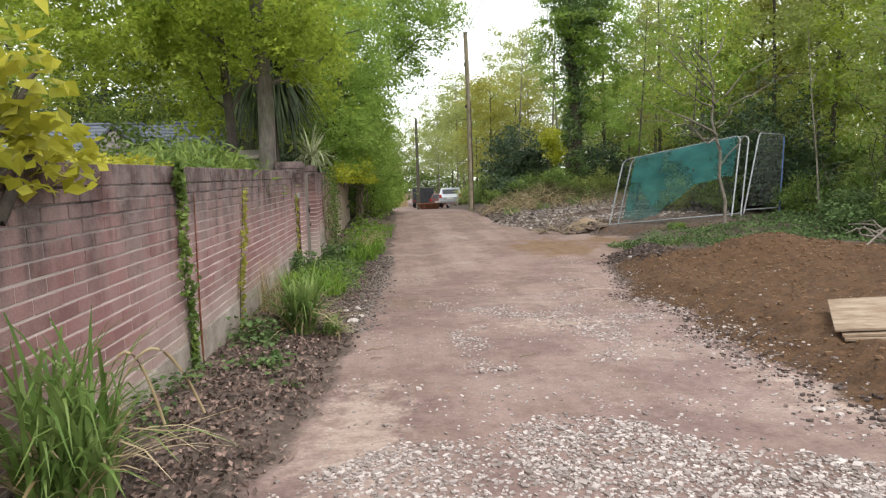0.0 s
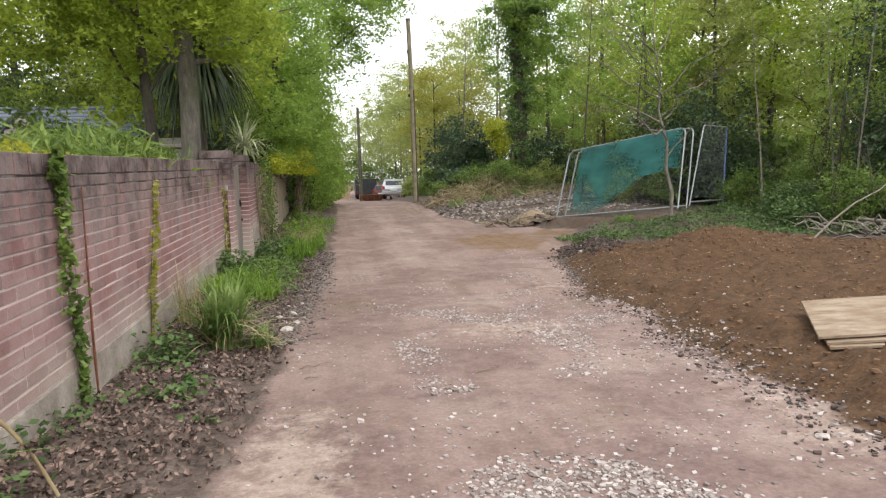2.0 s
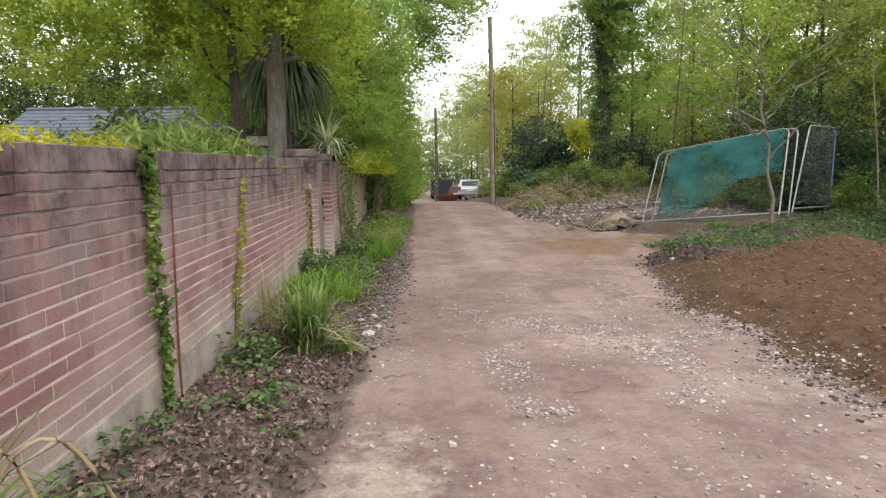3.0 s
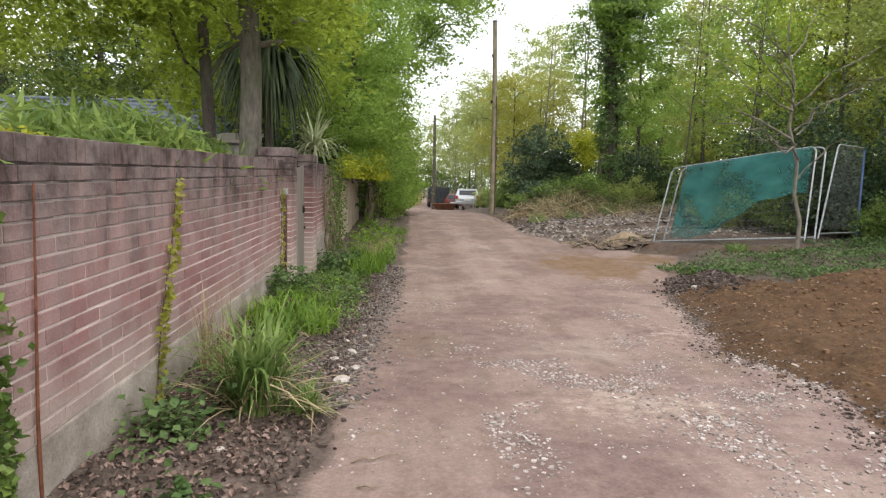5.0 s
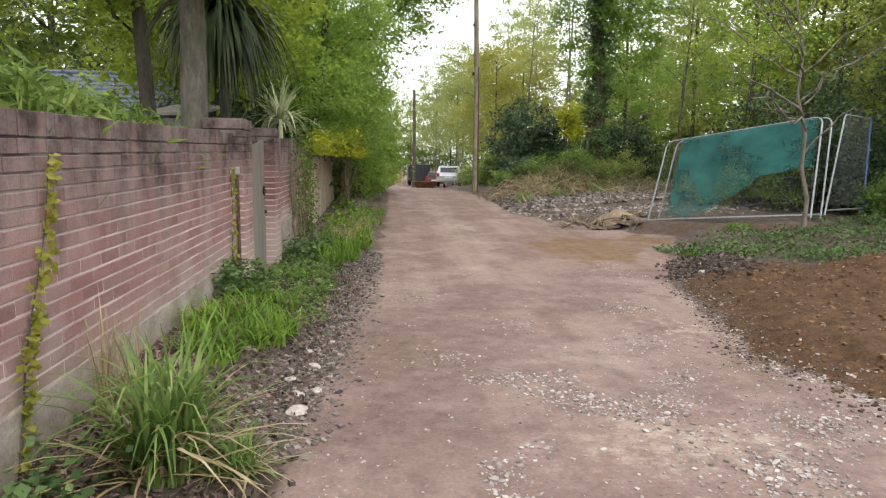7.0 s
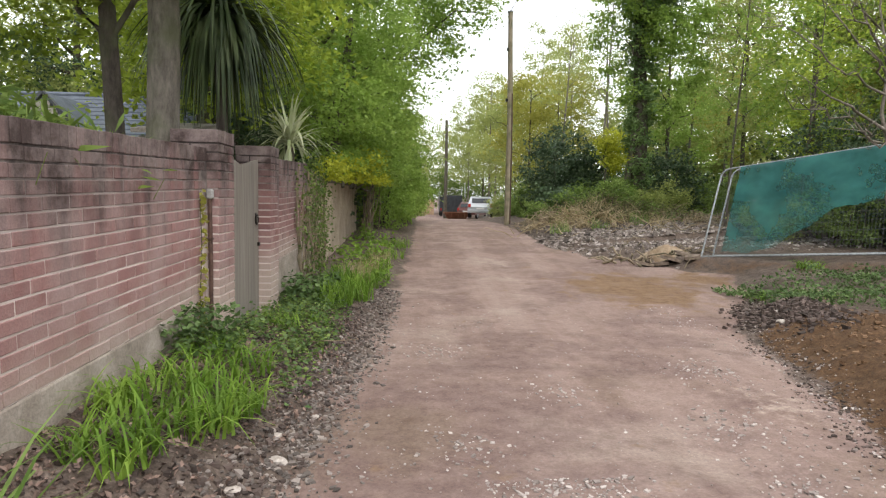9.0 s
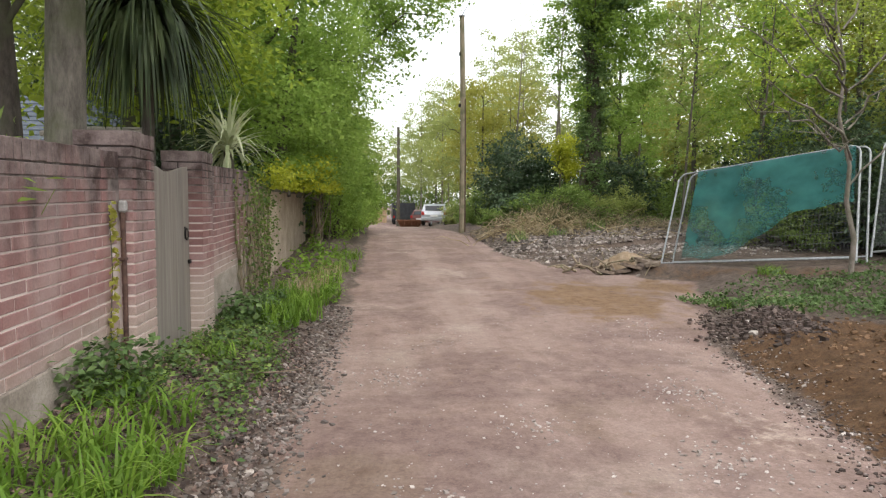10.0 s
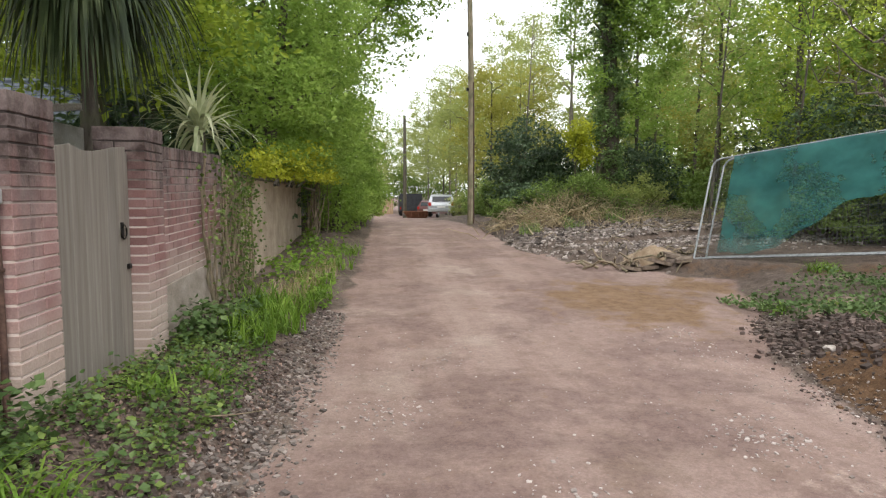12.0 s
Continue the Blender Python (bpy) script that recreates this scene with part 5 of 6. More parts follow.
# ochre trees beyond the pole
for i, (x, y, h, r) in enumerate([(7.0, 44.0, 8.4, 2.5), (9.4, 47.0, 9.0, 2.8), (7.2, 53.0, 9.0, 2.8), (8.6, 60.0, 10.5, 3.2), (7.0, 72.0, 10.5, 3.4), (3.0, 82.0, 9.5, 3.6), (-2.5, 80.0, 9.5, 3.6), (-5.5, 66.0, 10.0, 3.4)]):
    thin_tree((x, y, gz(x, y)), h, "spring tree in ochre-green leaf beside the lane", BARK, WILLOW if i in (0, 1, 3) else WOOD_LEAF, r, 620 + i, 8, 190, 34, 0.2, (0, 0), 0.25)
for i, (x, y, h, r) in enumerate([(10.0, 56.0, 14.0, 2.6), (13.0, 60.0, 14.5, 2.9), (6.5, 90.0, 13.0, 3.6), (12.5, 72.0, 15.5, 3.4), (9.0, 82.0, 14.0, 3.4), (6.2, 59.0, 11.5, 2.3), (7.6, 66.0, 13.0, 2.6), (5.4, 72.0, 12.5, 2.6), (11.0, 50.0, 13.0, 2.3)]):
    thin_tree((x, y, gz(x, y)), h, "tall pale thin-leaved tree far along the lane", BARK_PALE, WOOD_LEAF, r, 640 + i, 11, 190, 20, 0.24, (0, 0), 0.3)
# dark hollies behind the pole
for i, (x, y, r, h) in enumerate([(5.7, 30.5, 1.35, 3.6), (6.6, 33.0, 1.5, 3.8), (7.0, 30.0, 0.9, 2.6), (10.7, 20.0, 1.5, 3.7), (12.4, 19.4, 1.6, 4.0), (9.6, 28.5, 1.2, 2.4), (13.0, 24.5, 1.8, 3.2), (13.4, 13.2, 1.4, 2.6), (12.6, 10.6, 1.3, 6.0), (13.4, 8.2, 1.5, 5.5), (11.9, 12.5, 1.1, 5.6), (14.2, 11.6, 1.8, 6.5), (11.6, 18.4, 1.2, 2.8), (15.5, 15.5, 2.0, 4.5), (5.2, 27.4, 0.55, 1.0)]):
    bush("holly_bush", "dense dark glossy holly bush", (x, y, gz(x, y)),
         [(0, 0, h * 0.58, r, r, h * 0.42), (0.2, -0.2, h * 0.28, r * 1.05, r, h * 0.28)], 160, 34, 0.2, 0.11 if y < 22 else 0.14, DARK_LEAF, 660 + i, group="holly bushes")
for i, (x, y, r, h, mat) in enumerate([(11.2, 10.2, 0.9, 2.2, HEDGE_LEAF), (10.7, 8.9, 0.7, 1.1, OAK), (10.3, 11.7, 0.7, 1.3, HEDGE_LEAF), (11.2, 13.9, 0.8, 1.5, HEDGE_LEAF), (12.4, 15.2, 0.9, 1.9, WOOD_LEAF), (11.9, 12.0, 0.9, 1.8, MAPLE), (10.0, 13.2, 0.6, 0.9, BRAMBLE), (9.4, 12.2, 0.5, 0.6, BRAMBLE), (10.9, 15.9, 0.8, 1.2, HEDGE_LEAF), (10.2, 19.0, 0.8, 1.4, HEDGE_LEAF), (9.0, 20.2, 0.8, 1.1, WOOD_LEAF)]):
    bush("shrub", "leafy green shrub in the thicket at the wood's edge", (x, y, gz(x, y)), [(0, 0, h * 0.5, r, r, h * 0.5)], 80, 34, 0.13, 0.075, mat, 1300 + i, group="thicket shrubs")
bush("yellow_bush", "bright yellow-green bush beside the ivy-clad trunk", (6.85, 26.9, gz(6.85, 26.9)), [(0, 0, 2.55, 0.42, 0.4, 0.45), (0.15, 0, 1.9, 0.35, 0.4, 0.4)], 80, 26, 0.13, 0.11, YELLOW_LEAF, 690)
# low shrubs by the verge
for i, (x, y, r, h) in enumerate([(6.7, 25.6, 0.8, 1.2), (4.5, 27.0, 0.5, 0.8), (5.4, 26.7, 0.6, 1.0), (8.0, 26.0, 0.7, 0.9), (7.6, 25.3, 0.4, 0.5), (4.9, 31.5, 0.7, 1.5), (5.6, 35.0, 0.9, 1.9), (6.2, 39.5, 1.0, 2.0), (6.9, 43.0, 1.0, 2.0), (5.0, 33.0, 0.6, 0.8), (5.2, 37.0, 0.7, 0.8), (4.85, 42.0, 0.55, 1.3), (5.3, 40.5, 0.6, 1.5), (6.2, 27.6, 0.8, 1.3), (7.2, 26.8, 0.7, 1.5), (8.9, 26.6, 0.8, 1.2), (10.4, 25.0, 0.9, 1.1)]):
    bush("shrub", "scrubby green shrub on the rough verge", (x, y, gz(x, y)), [(0, 0, h * 0.45, r, r, h * 0.5)], 80, 30, 0.13, 0.09, WOOD_LEAF if i % 4 == 3 else HEDGE_LEAF, 700 + i, group="verge shrubs")
# woodland behind the fence
rw = random.Random(77)
WOODS = [(13.6, 21.6, 9.0), (14.6, 17.5, 9.5), (14.5, 20.0, 9.5), (11.4, 22.5, 9.0), (14.0, 24.0, 10.0), (16.5, 22.5, 10.5), (12.0, 27.5, 10.0), (15.5, 28.5, 11.0), (18.5, 26.0, 11.0), (11.2, 32.5, 10.5), (14.5, 34.0, 11.5), (18.0, 33.0, 12.0), (13.2, 14.8, 8.0), (17.5, 17.0, 10.0), (12.0, 40.0, 10.0), (16.0, 42.0, 12.0), (21.0, 20.0, 11.0), (21.0, 30.0, 12.0), (16.0, 8.5, 8.5), (19.0, 12.0, 10.0)]
for i, (x, y, h) in enumerate(WOODS):
    thin_tree((x, y, gz(x, y)), h, "slim woodland tree in pale spring leaf", BARK, (WOOD_LEAF, OAK, WOOD_LEAF, MAPLE, WILLOW, OAK)[i % 6], rw.uniform(1.6, 2.2), 740 + i, 11, 105, 46, 0.18, (rw.uniform(-0.8, 0.8), rw.uniform(-0.4, 0.4)), 0.22)
# the wood beyond, too dense to tell its trees apart
def far_wood(label, spots, seed, mat, clumps, leaf=0.26):
    root = thing("distant_wood", label, "woodland", (spots[0][0], spots[0][1], 0), "distant woods", "stuff")
    rng = np.random.default_rng(seed)
    ox, oy = spots[0][0], spots[0][1]
    blobs = [(x - ox, y - oy, h * 0.5, r, r, h * 0.5) for x, y, r, h in spots]
    foliage("foliage", blobs, clumps, 36, 0.45, leaf, mat, root, seed, 0.65, 0.3, floor_z=-0.6)


far_wood("pale green woodland beyond the fence", [(24 + 1.2 * (i % 3), 10 + 4.5 * i, 3.2, 5 + (i * 7) % 4) for i in range(9)], 1201, WOOD_LEAF, 900)
far_wood("pale green woodland beyond the rough bank", [(13 + 3.6 * i, 50 - 1.5 * i + 3 * (i % 2), 3.4, 7 + (i * 5) % 5) for i in range(6)], 1202, WOOD_LEAF, 700)
far_wood("dark undergrowth below the woodland trees", [(11.5 + 2.2 * i, 33 - 1.8 * i + 2 * (i % 2), 1.8, 2.6 + (i * 3) % 3 * 0.5) for i in range(7)], 1203, HEDGE_LEAF, 420)
far_wood("dark undergrowth behind the fence", [(12.2 + 1.6 * i, 20.5 - 2.2 * i + 1.4 * (i % 2), 1.5, 2.4 + (i * 3) % 3 * 0.5) for i in range(6)], 1204, HEDGE_LEAF, 300)
far_wood("dense green woodland far behind the fence", [(17 + 3.4 * i, 49 - 1.2 * i - 0.55 * i * i, 4.6, 11 + (i * 5) % 4) for i in range(7)], 1207, WOOD_LEAF, 850, 0.4)
far_wood("dark wood behind the bungalow", [(-4.5 - 2.6 * i, 31 - 0.7 * i, 2.9, 7.6 - (0.6 * i if i > 3 else 0) + (i * 5) % 2) for i in range(7)], 1208, HEDGE_LEAF, 420, 0.3)
far_wood("green hedge closing the end of the lane", [(-8 + 2.6 * i, 80 + 1.5 * (i % 2), 2.2, 3.4 + (i * 5) % 3 * 0.6) for i in range(10)], 1206, HEDGE_LEAF, 420)
far_wood("green trees closing the end of the lane", [(-9 + 3.8 * i, 92 + 2 * (i % 2), 4.0, 10 + (i * 5) % 4) for i in range(8)], 1205, WOOD_LEAF, 700)

for i, (x, y, h, r) in enumerate([(8.6, 21.8, 7.0, 1.3), (12.6, 15.4, 7.0, 1.4), (11.2, 13.4, 5.5, 1.2), (9.9, 20.6, 6.5, 1.4)]):
    thin_tree((x, y, gz(x, y)), h, "airy young tree in pale leaf at the wood's edge", BARK, OAK if i % 2 else MAPLE, r, 780 + i, 9, 90, 22, 0.10, (0.3, -0.2), 0.25, 0.04)

# thin stems at the wood's edge
for i, (x, y, h, lx) in enumerate([(9.9, 14.0, 4.6, -0.3), (10.6, 12.2, 5.2, 0.6), (11.0, 11.4, 4.2, 0.9), (10.9, 13.0, 4.8, -0.2)]):
    thin_tree((x, y, gz(x, y)), h, "thin bare pale stem at the wood's edge", BARK_PALE, OAK, 0.8, 800 + i, 7, 26, 8, 0.07, (lx, 0.2), 0.4, 0.022)
rs = random.Random(5)
for i in range(10):
    x, y = rs.uniform(9.6, 12.0), rs.uniform(10.2, 15.0)
    root = thing("sapling", "thin bare crooked sapling at the wood's edge", "sapling", (x, y, gz(x, y)), "saplings")
    rng = np.random.default_rng(870 + i)
    h, lx = rs.uniform(2.0, 4.2), rs.uniform(-0.9, 0.9)
    pts = bent((0, 0, -0.1), (lx, rs.uniform(-0.4, 0.4), h), 0.1, rng, 7, 0.025)
    tube("stem", pts, [0.016 * (1 - 0.11 * k) for k in range(8)], BARK, root, 5)
    for k in range(6):
        a = pts[2 + k % 5]
        b = a + Vector((rs.uniform(-0.8, 0.8), rs.uniform(-0.5, 0.5), rs.uniform(0.1, 0.8)))
        tube("branch", bent(a, b, 0.03, rng, 4, 0.05), [0.008, 0.007, 0.006, 0.004, 0.002], BARK, root, 4)
# young bare tree in front of the fence panel
young = tree("tree", "young thin tree with bare spreading twigs in front of the fence", (8.12, 15.05, gz(8.12, 15.05)),
     [(0, 0, -0.2), (0.03, 0, 0.6), (-0.12, 0.03, 1.2), (-0.12, 0, 1.8), (-0.34, 0.02, 2.6), (-0.30, 0, 3.4), (-0.52, 0, 4.3), (-0.52, -0.1, 5.6)], [0.05, 0.042, 0.038, 0.033, 0.028, 0.022, 0.016, 0.008], BARK_PALE,
     [((-0.2, 0, 2.2), (-2.6, -1.2, 3.0), 0.03), ((-0.25, 0, 2.7), (-2.0, -1.6, 3.3), 0.026), ((-0.28, 0, 3.0), (1.3, -0.6, 4.2), 0.025), ((-0.3, 0, 3.2), (-2.2, -0.4, 4.6), 0.024), ((-0.1, 0, 1.5), (0.9, -0.5, 2.3), 0.02), ((-0.38, 0, 4.0), (0.6, 0.3, 5.6), 0.02), ((-0.3, 0, 3.6), (-1.6, 0.3, 5.4), 0.02), ((-0.2, 0, 2.4), (1.0, 0.6, 3.2), 0.02)],
     ([(-1.4, -0.6, 4.2, 1.6, 1.2, 1.1), (0.2, 0, 5.2, 1.2, 1.0, 0.9), (-2.2, -1.0, 3.4, 1.0, 0.9, 0.6), (0.8, 0.4, 4.4, 1.3, 1.0, 0.8), (-0.8, -0.3, 5.8, 2.0, 1.4, 1.0)], 210, 14, 0.2, 0.07, OAK), 830)
rng = np.random.default_rng(835)
for a, b in [((-0.2, 0, 2.1), (-2.4, -0.9, 2.5)), ((-0.3, 0, 2.9), (-2.9, -0.8, 3.7)), ((-0.3, 0, 3.3), (-1.9, -1.2, 4.1)), ((-0.25, 0, 2.5), (1.5, -0.3, 3.6)), ((-0.1, 0, 1.9), (-1.5, -1.0, 2.2)), ((-0.4, 0, 3.9), (-1.8, 0.2, 5.0))]:
    pts = bent(a, b, 0.12, rng, 8, 0.03)
    limb = tube("branch", pts, [0.022 - 0.002 * k for k in range(9)], BARK_PALE, young, 6)
    for k in range(2, 9):
        for m in range(2):
            tip = pts[k] + Vector((rng.normal(-0.15, 0.3), rng.normal(-0.1, 0.3), rng.uniform(-0.05, 0.45)))
            tube("twig", bent(pts[k], tip, 0.03, rng, 4, 0.06), [0.007, 0.006, 0.005, 0.0035, 0.002], BARK_PALE, limb, 4)


# bramble patch below the fence
root = thing("bramble_patch", "low green bramble patch beside the soil heap", "brambles", (7.8, 13.3, 0.0), kind="stuff")
rng = np.random.default_rng(840)
pts = []
while len(pts) < 11500:
    x, y = rng.uniform(5.2, 11.5), rng.uniform(10.5, 15.4)
    if soil_mask(x, y) < 0.4 and y > 18.2 - 1.05 * x + (0 if x < 8 else 0.9 * (x - 8)) - 0.8 and rng.random() < 0.5 + 0.6 * abs(wobble(x, y, 0.9, 5.0)) * 2:
        pts.append((x - 7.8, y - 13.3, ground_z(x, y) + 0.04 + rng.uniform(0, 0.28) * (0.5 + wobble(x, y, 1.1, 8.0))))
v, f = leaves(np.array(pts), 0.058, rng, 0.75, 0.6)
part("foliage", mesh_np("leaves", v, f), BRAMBLE, root)

# ---- dead branches, logs and brush ----
def branch_heap(label, at, spread, n, length, radius, mat, seed, lift=0.2):
    root = thing("brush_pile", label, "brush", at, "brush piles", "stuff")
    rng = np.random.default_rng(seed)
    pcs = []
    for i in range(n):
        x, y = rng.normal(0, spread[0]), rng.normal(0, spread[1])
        a, L = rng.uniform(0, 6.28), length * rng.uniform(0.4, 1.0)
        z0 = ground_z(at[0] + x, at[1] + y) - at[2] + 0.02
        x2, y2 = x + L * math.cos(a), y + L * math.sin(a)
        z2 = ground_z(at[0] + x2, at[1] + y2) - at[2] + rng.uniform(0.02, lift)
        r = radius * rng.uniform(0.4, 1.2)
        pcs.append(tube_arrays(bent((x, y, z0), (x2, y2, z2), 0.08, rng, 4, 0.05), [r, r * 0.9, r * 0.75, r * 0.55, r * 0.3], 5))
    v, f = join(pcs)
    part("sticks", mesh_np("sticks", v, f), mat, root, "", True)
    return root


branch_heap("heap of cut brush and dead branches on the verge", (5.4, 24.4, gz(5.4, 24.4)), (1.0, 0.8), 170, 1.2, 0.016, STRAW, 850, 0.6)
for i, (x, y, w, n, m, lift) in enumerate([(4.6, 25.4, 0.5, 120, DEAD, 0.5), (5.5, 25.0, 0.7, 170, STRAW, 0.7), (6.5, 24.8, 0.7, 170, BRUSH, 0.8), (7.4, 24.9, 0.7, 140, BRUSH, 0.6), (5.9, 25.8, 0.8, 150, BRUSH, 0.9), (8.6, 24.0, 0.6, 90, DEAD, 0.4), (9.6, 22.6, 0.8, 110, DEAD, 0.35)]):
    branch_heap("heap of cut hedge brush on the rough bank", (x, y, gz(x, y)), (w, w * 0.6), n, 0.9, 0.014, m, 1400 + i, lift)
branch_heap("scattered dead sticks on the rough bank", (8.0, 22.0, gz(8, 22)), (1.5, 1.2), 70, 0.9, 0.018, DEAD, 851)
branch_heap("scattered splintered roots at the lane edge", (5.3, 18.6, gz(5.3, 18.6)), (0.5, 0.35), 26, 0.7, 0.03, DEAD, 852)
branch_heap("grey cut branches heaped at the wood's edge", (9.6, 10.6, gz(9.6, 10.6)), (0.5, 0.4), 40, 1.1, 0.03, BARK_PALE, 853, 0.35)
for i, (a, b, r) in enumerate([((8.0, 10.2, 0.25), (11.5, 11.4, 1.7), 0.02), ((10.1, 9.8, 0.2), (9.6, 10.9, 0.45), 0.07), ((10.6, 9.4, 0.25), (11.9, 9.8, 1.3), 0.03), ((10.2, 9.0, 0.2), (12.0, 9.6, 0.9), 0.028)]):
    root = thing("fallen_branch", "pale fallen branch leaning at the wood's edge", "branch", (a[0], a[1], gz(a[0], a[1])), "fallen branches")
    d = Vector(b) - Vector(a)
    tube("branch", bent((0, 0, 0), d, 0.05, np.random.default_rng(860 + i), 6, 0.008), [r * (1 - 0.1 * k) for k in range(7)], BARK_PALE, root, 7)

# ---- verge plants ----
def tuft(name, label, at, n, base_r, h, spread, width, mat, seed, droop=0.5, category="grass tuft", lean=(0, 0), dry=0):
    root = thing(name, label, category, (at[0], at[1], top_z(*at) - 0.02), category + "s")
    rng = np.random.default_rng(seed)
    v, f = blades(n, rng, base_r, h, spread, width, droop, 5, lean)
    part("foliage", mesh_np("blades", v, f), mat, root)
    if dry:
        v, f = blades(dry, rng, base_r, h * 0.55, spread * 1.25, width, 1.0, 5, lean)
        tagged(part("dead_thatch", mesh_np("dead_thatch", v, f), STRAW, root, "straw-coloured dead blades"), kind="stuff")
    return root


tuft("sedge", "large clump of arching green sedge beside the wall", (-1.40, 2.58), 230, 0.16, 0.84, 0.56, 0.026, SEDGE, 901, 0.85, "sedge clump", dry=50)
tuft("sedge", "clump of arching green sedge with dead blades on the verge", (-1.07, 6.3), 260, 0.15, 0.80, 0.58, 0.028, SEDGE, 902, 0.85, "sedge clump", dry=70)
tuft("sedge", "small pale sedge tuft on the verge", (-0.78, 6.4), 110, 0.08, 0.32, 0.36, 0.018, SEDGE, 903, 0.8, "sedge clump", dry=40)
tuft("sedge", "feathery sedge stems against the wall", (-1.42, 6.75), 70, 0.12, 0.72, 0.22, 0.008, STRAW, 904, 0.5, "sedge clump")
k = 0
for x, y, n, r, h in [(-1.25, 7.7, 150, 0.2, 0.34), (-1.05, 8.2, 180, 0.2, 0.36), (-0.98, 8.7, 170, 0.18, 0.32), (-1.3, 8.6, 120, 0.18, 0.34), (-1.1, 9.2, 110, 0.2, 0.3), (-1.4, 9.4, 80, 0.15, 0.26), (-1.42, 8.15, 110, 0.15, 0.3),
                      (-0.95, 12.9, 200, 0.22, 0.5), (-0.75, 13.5, 240, 0.24, 0.52), (-1.0, 13.9, 220, 0.24, 0.55), (-0.7, 14.4, 170, 0.22, 0.42), (-0.6, 15.3, 150, 0.25, 0.35), (-0.7, 16.5, 150, 0.3, 0.35), (-0.55, 18.0, 160, 0.35, 0.35),
                      (-0.5, 20.0, 160, 0.4, 0.35), (-1.15, 10.9, 60, 0.14, 0.22), (-1.0, 11.6, 60, 0.16, 0.2), (5.75, 14.6, 160, 0.3, 0.14), (7.4, 16.1, 120, 0.2, 0.25), (6.1, 13.9, 140, 0.3, 0.12)]:
    tuft("grass", "tuft of fresh green grass on the verge", (x, y), int(n * 0.8), r * 1.15, h * 1.0, 0.36, 0.019, GRASS, 920 + k, 1.15)
    k += 1
for i, (x, y) in enumerate([(-0.75, 15.9), (-0.6, 17.2), (-0.85, 14.9), (-0.9, 14.5)]):
    tuft("grass", "dry straw-coloured grass tuft on the verge", (x, y), 110, 0.25, 0.42, 0.2, 0.007, STRAW, 950 + i, 0.5)


for i in range(14):
    x, y = 4.3 + 0.42 * i, 23.0 + 1.9 * ((i * 5) % 7) / 7
    tuft("grass", "dry straw-coloured grass tuft on the rough bank", (x, y), 90, 0.3, 0.5, 0.4, 0.014, STRAW if i % 3 else SEDGE, 970 + i, 0.7)


def weed_patch(label, x0, x1, y0, y1, n, size, mat, seed, h=0.12, name="weeds"):
    root = thing(name, label, "weeds", ((x0 + x1) / 2, (y0 + y1) / 2, 0), "weed patches", "stuff")
    rng = np.random.default_rng(seed)
    pts = []
    k = max(4, n // 14)
    cx, cy = rng.uniform(x0, x1, k), rng.uniform(y0, y1, k)
    for i in range(n):
        j = i % k
        x, y = cx[j] + rng.normal(0, 0.07), cy[j] + rng.normal(0, 0.07)
        x = max(x, WALL_X + 0.03) if x < 0 else x
        pts.append((x - (x0 + x1) / 2, y - (y0 + y1) / 2, top_z(x, y) + 0.015 + h * rng.uniform(0, 1) ** 1.5))
    v, f = leaves(np.array(pts), size, rng, 0.8, 0.9)
    part("foliage", mesh_np("leaves", v, f), mat, root)


weed_patch("low leafy weeds below the gate", -1.5, -0.75, 9.4, 12.7, 1900, 0.04, HEDGE_LEAF, 961, 0.12)
weed_patch("darker nettles and brambles below the gate", -1.5, -0.7, 9.2, 12.7, 1500, 0.045, BRAMBLE, 969, 0.16)
weed_patch("dark bramble sprigs at the foot of the sedge", -1.55, -1.2, 5.65, 6.15, 330, 0.055, BRAMBLE, 962, 0.2)
weed_patch("ivy and weeds along the foot of the wall", -1.6, -1.35, 3.0, 6.2, 260, 0.04, BRAMBLE, 963, 0.1)
weed_patch("small green weeds among the dead leaves", -1.25, -0.85, 4.2, 5.2, 110, 0.06, BRAMBLE, 964, 0.07)
weed_patch("scrubby weeds against the wall beside the pillar", -1.6, -1.3, 9.1, 10.1, 520, 0.055, BRAMBLE, 965, 0.3)
weed_patch("leafy weeds below the ivy curtain", -1.55, -0.95, 12.5, 13.6, 700, 0.07, BRAMBLE, 966, 0.3)
weed_patch("leafy weeds along the low wall", -1.3, -0.4, 15.0, 21.0, 900, 0.08, GRASS, 967, 0.35)
weed_patch("low weeds on the rough verge past the fence", 4.4, 10.5, 24.0, 28.5, 3200, 0.075, HEDGE_LEAF, 968, 0.25)

# ---- loose ground cover ----
def scatter(name, label, category, n, x0, x1, y0, y1, sizes, mat, seed, keep, flat=0.55):
    rng = np.random.default_rng(seed)
    out = []
    while len(out) < n:
        x, y = rng.uniform(x0, x1), rng.uniform(y0, y1)
        if rng.random() < keep(x, y):
            out.append((x, y))
    s = np.minimum(np.exp(rng.normal(math.log(sizes[0]), sizes[1], n)), sizes[0] * 2.6)
    v, f = pebbles(np.array(out), s, rng, top_z, flat)
    ob = part(name, mesh_np(name, v, f), mat, None)
    tagged(ob, label, category, kind="stuff")
    return ob


def lane_in(x, y):
    return float(np.interp(y, LEFT_Y, LEFT_X)) < x < float(np.interp(y, RIGHT_Y, RIGHT_X))


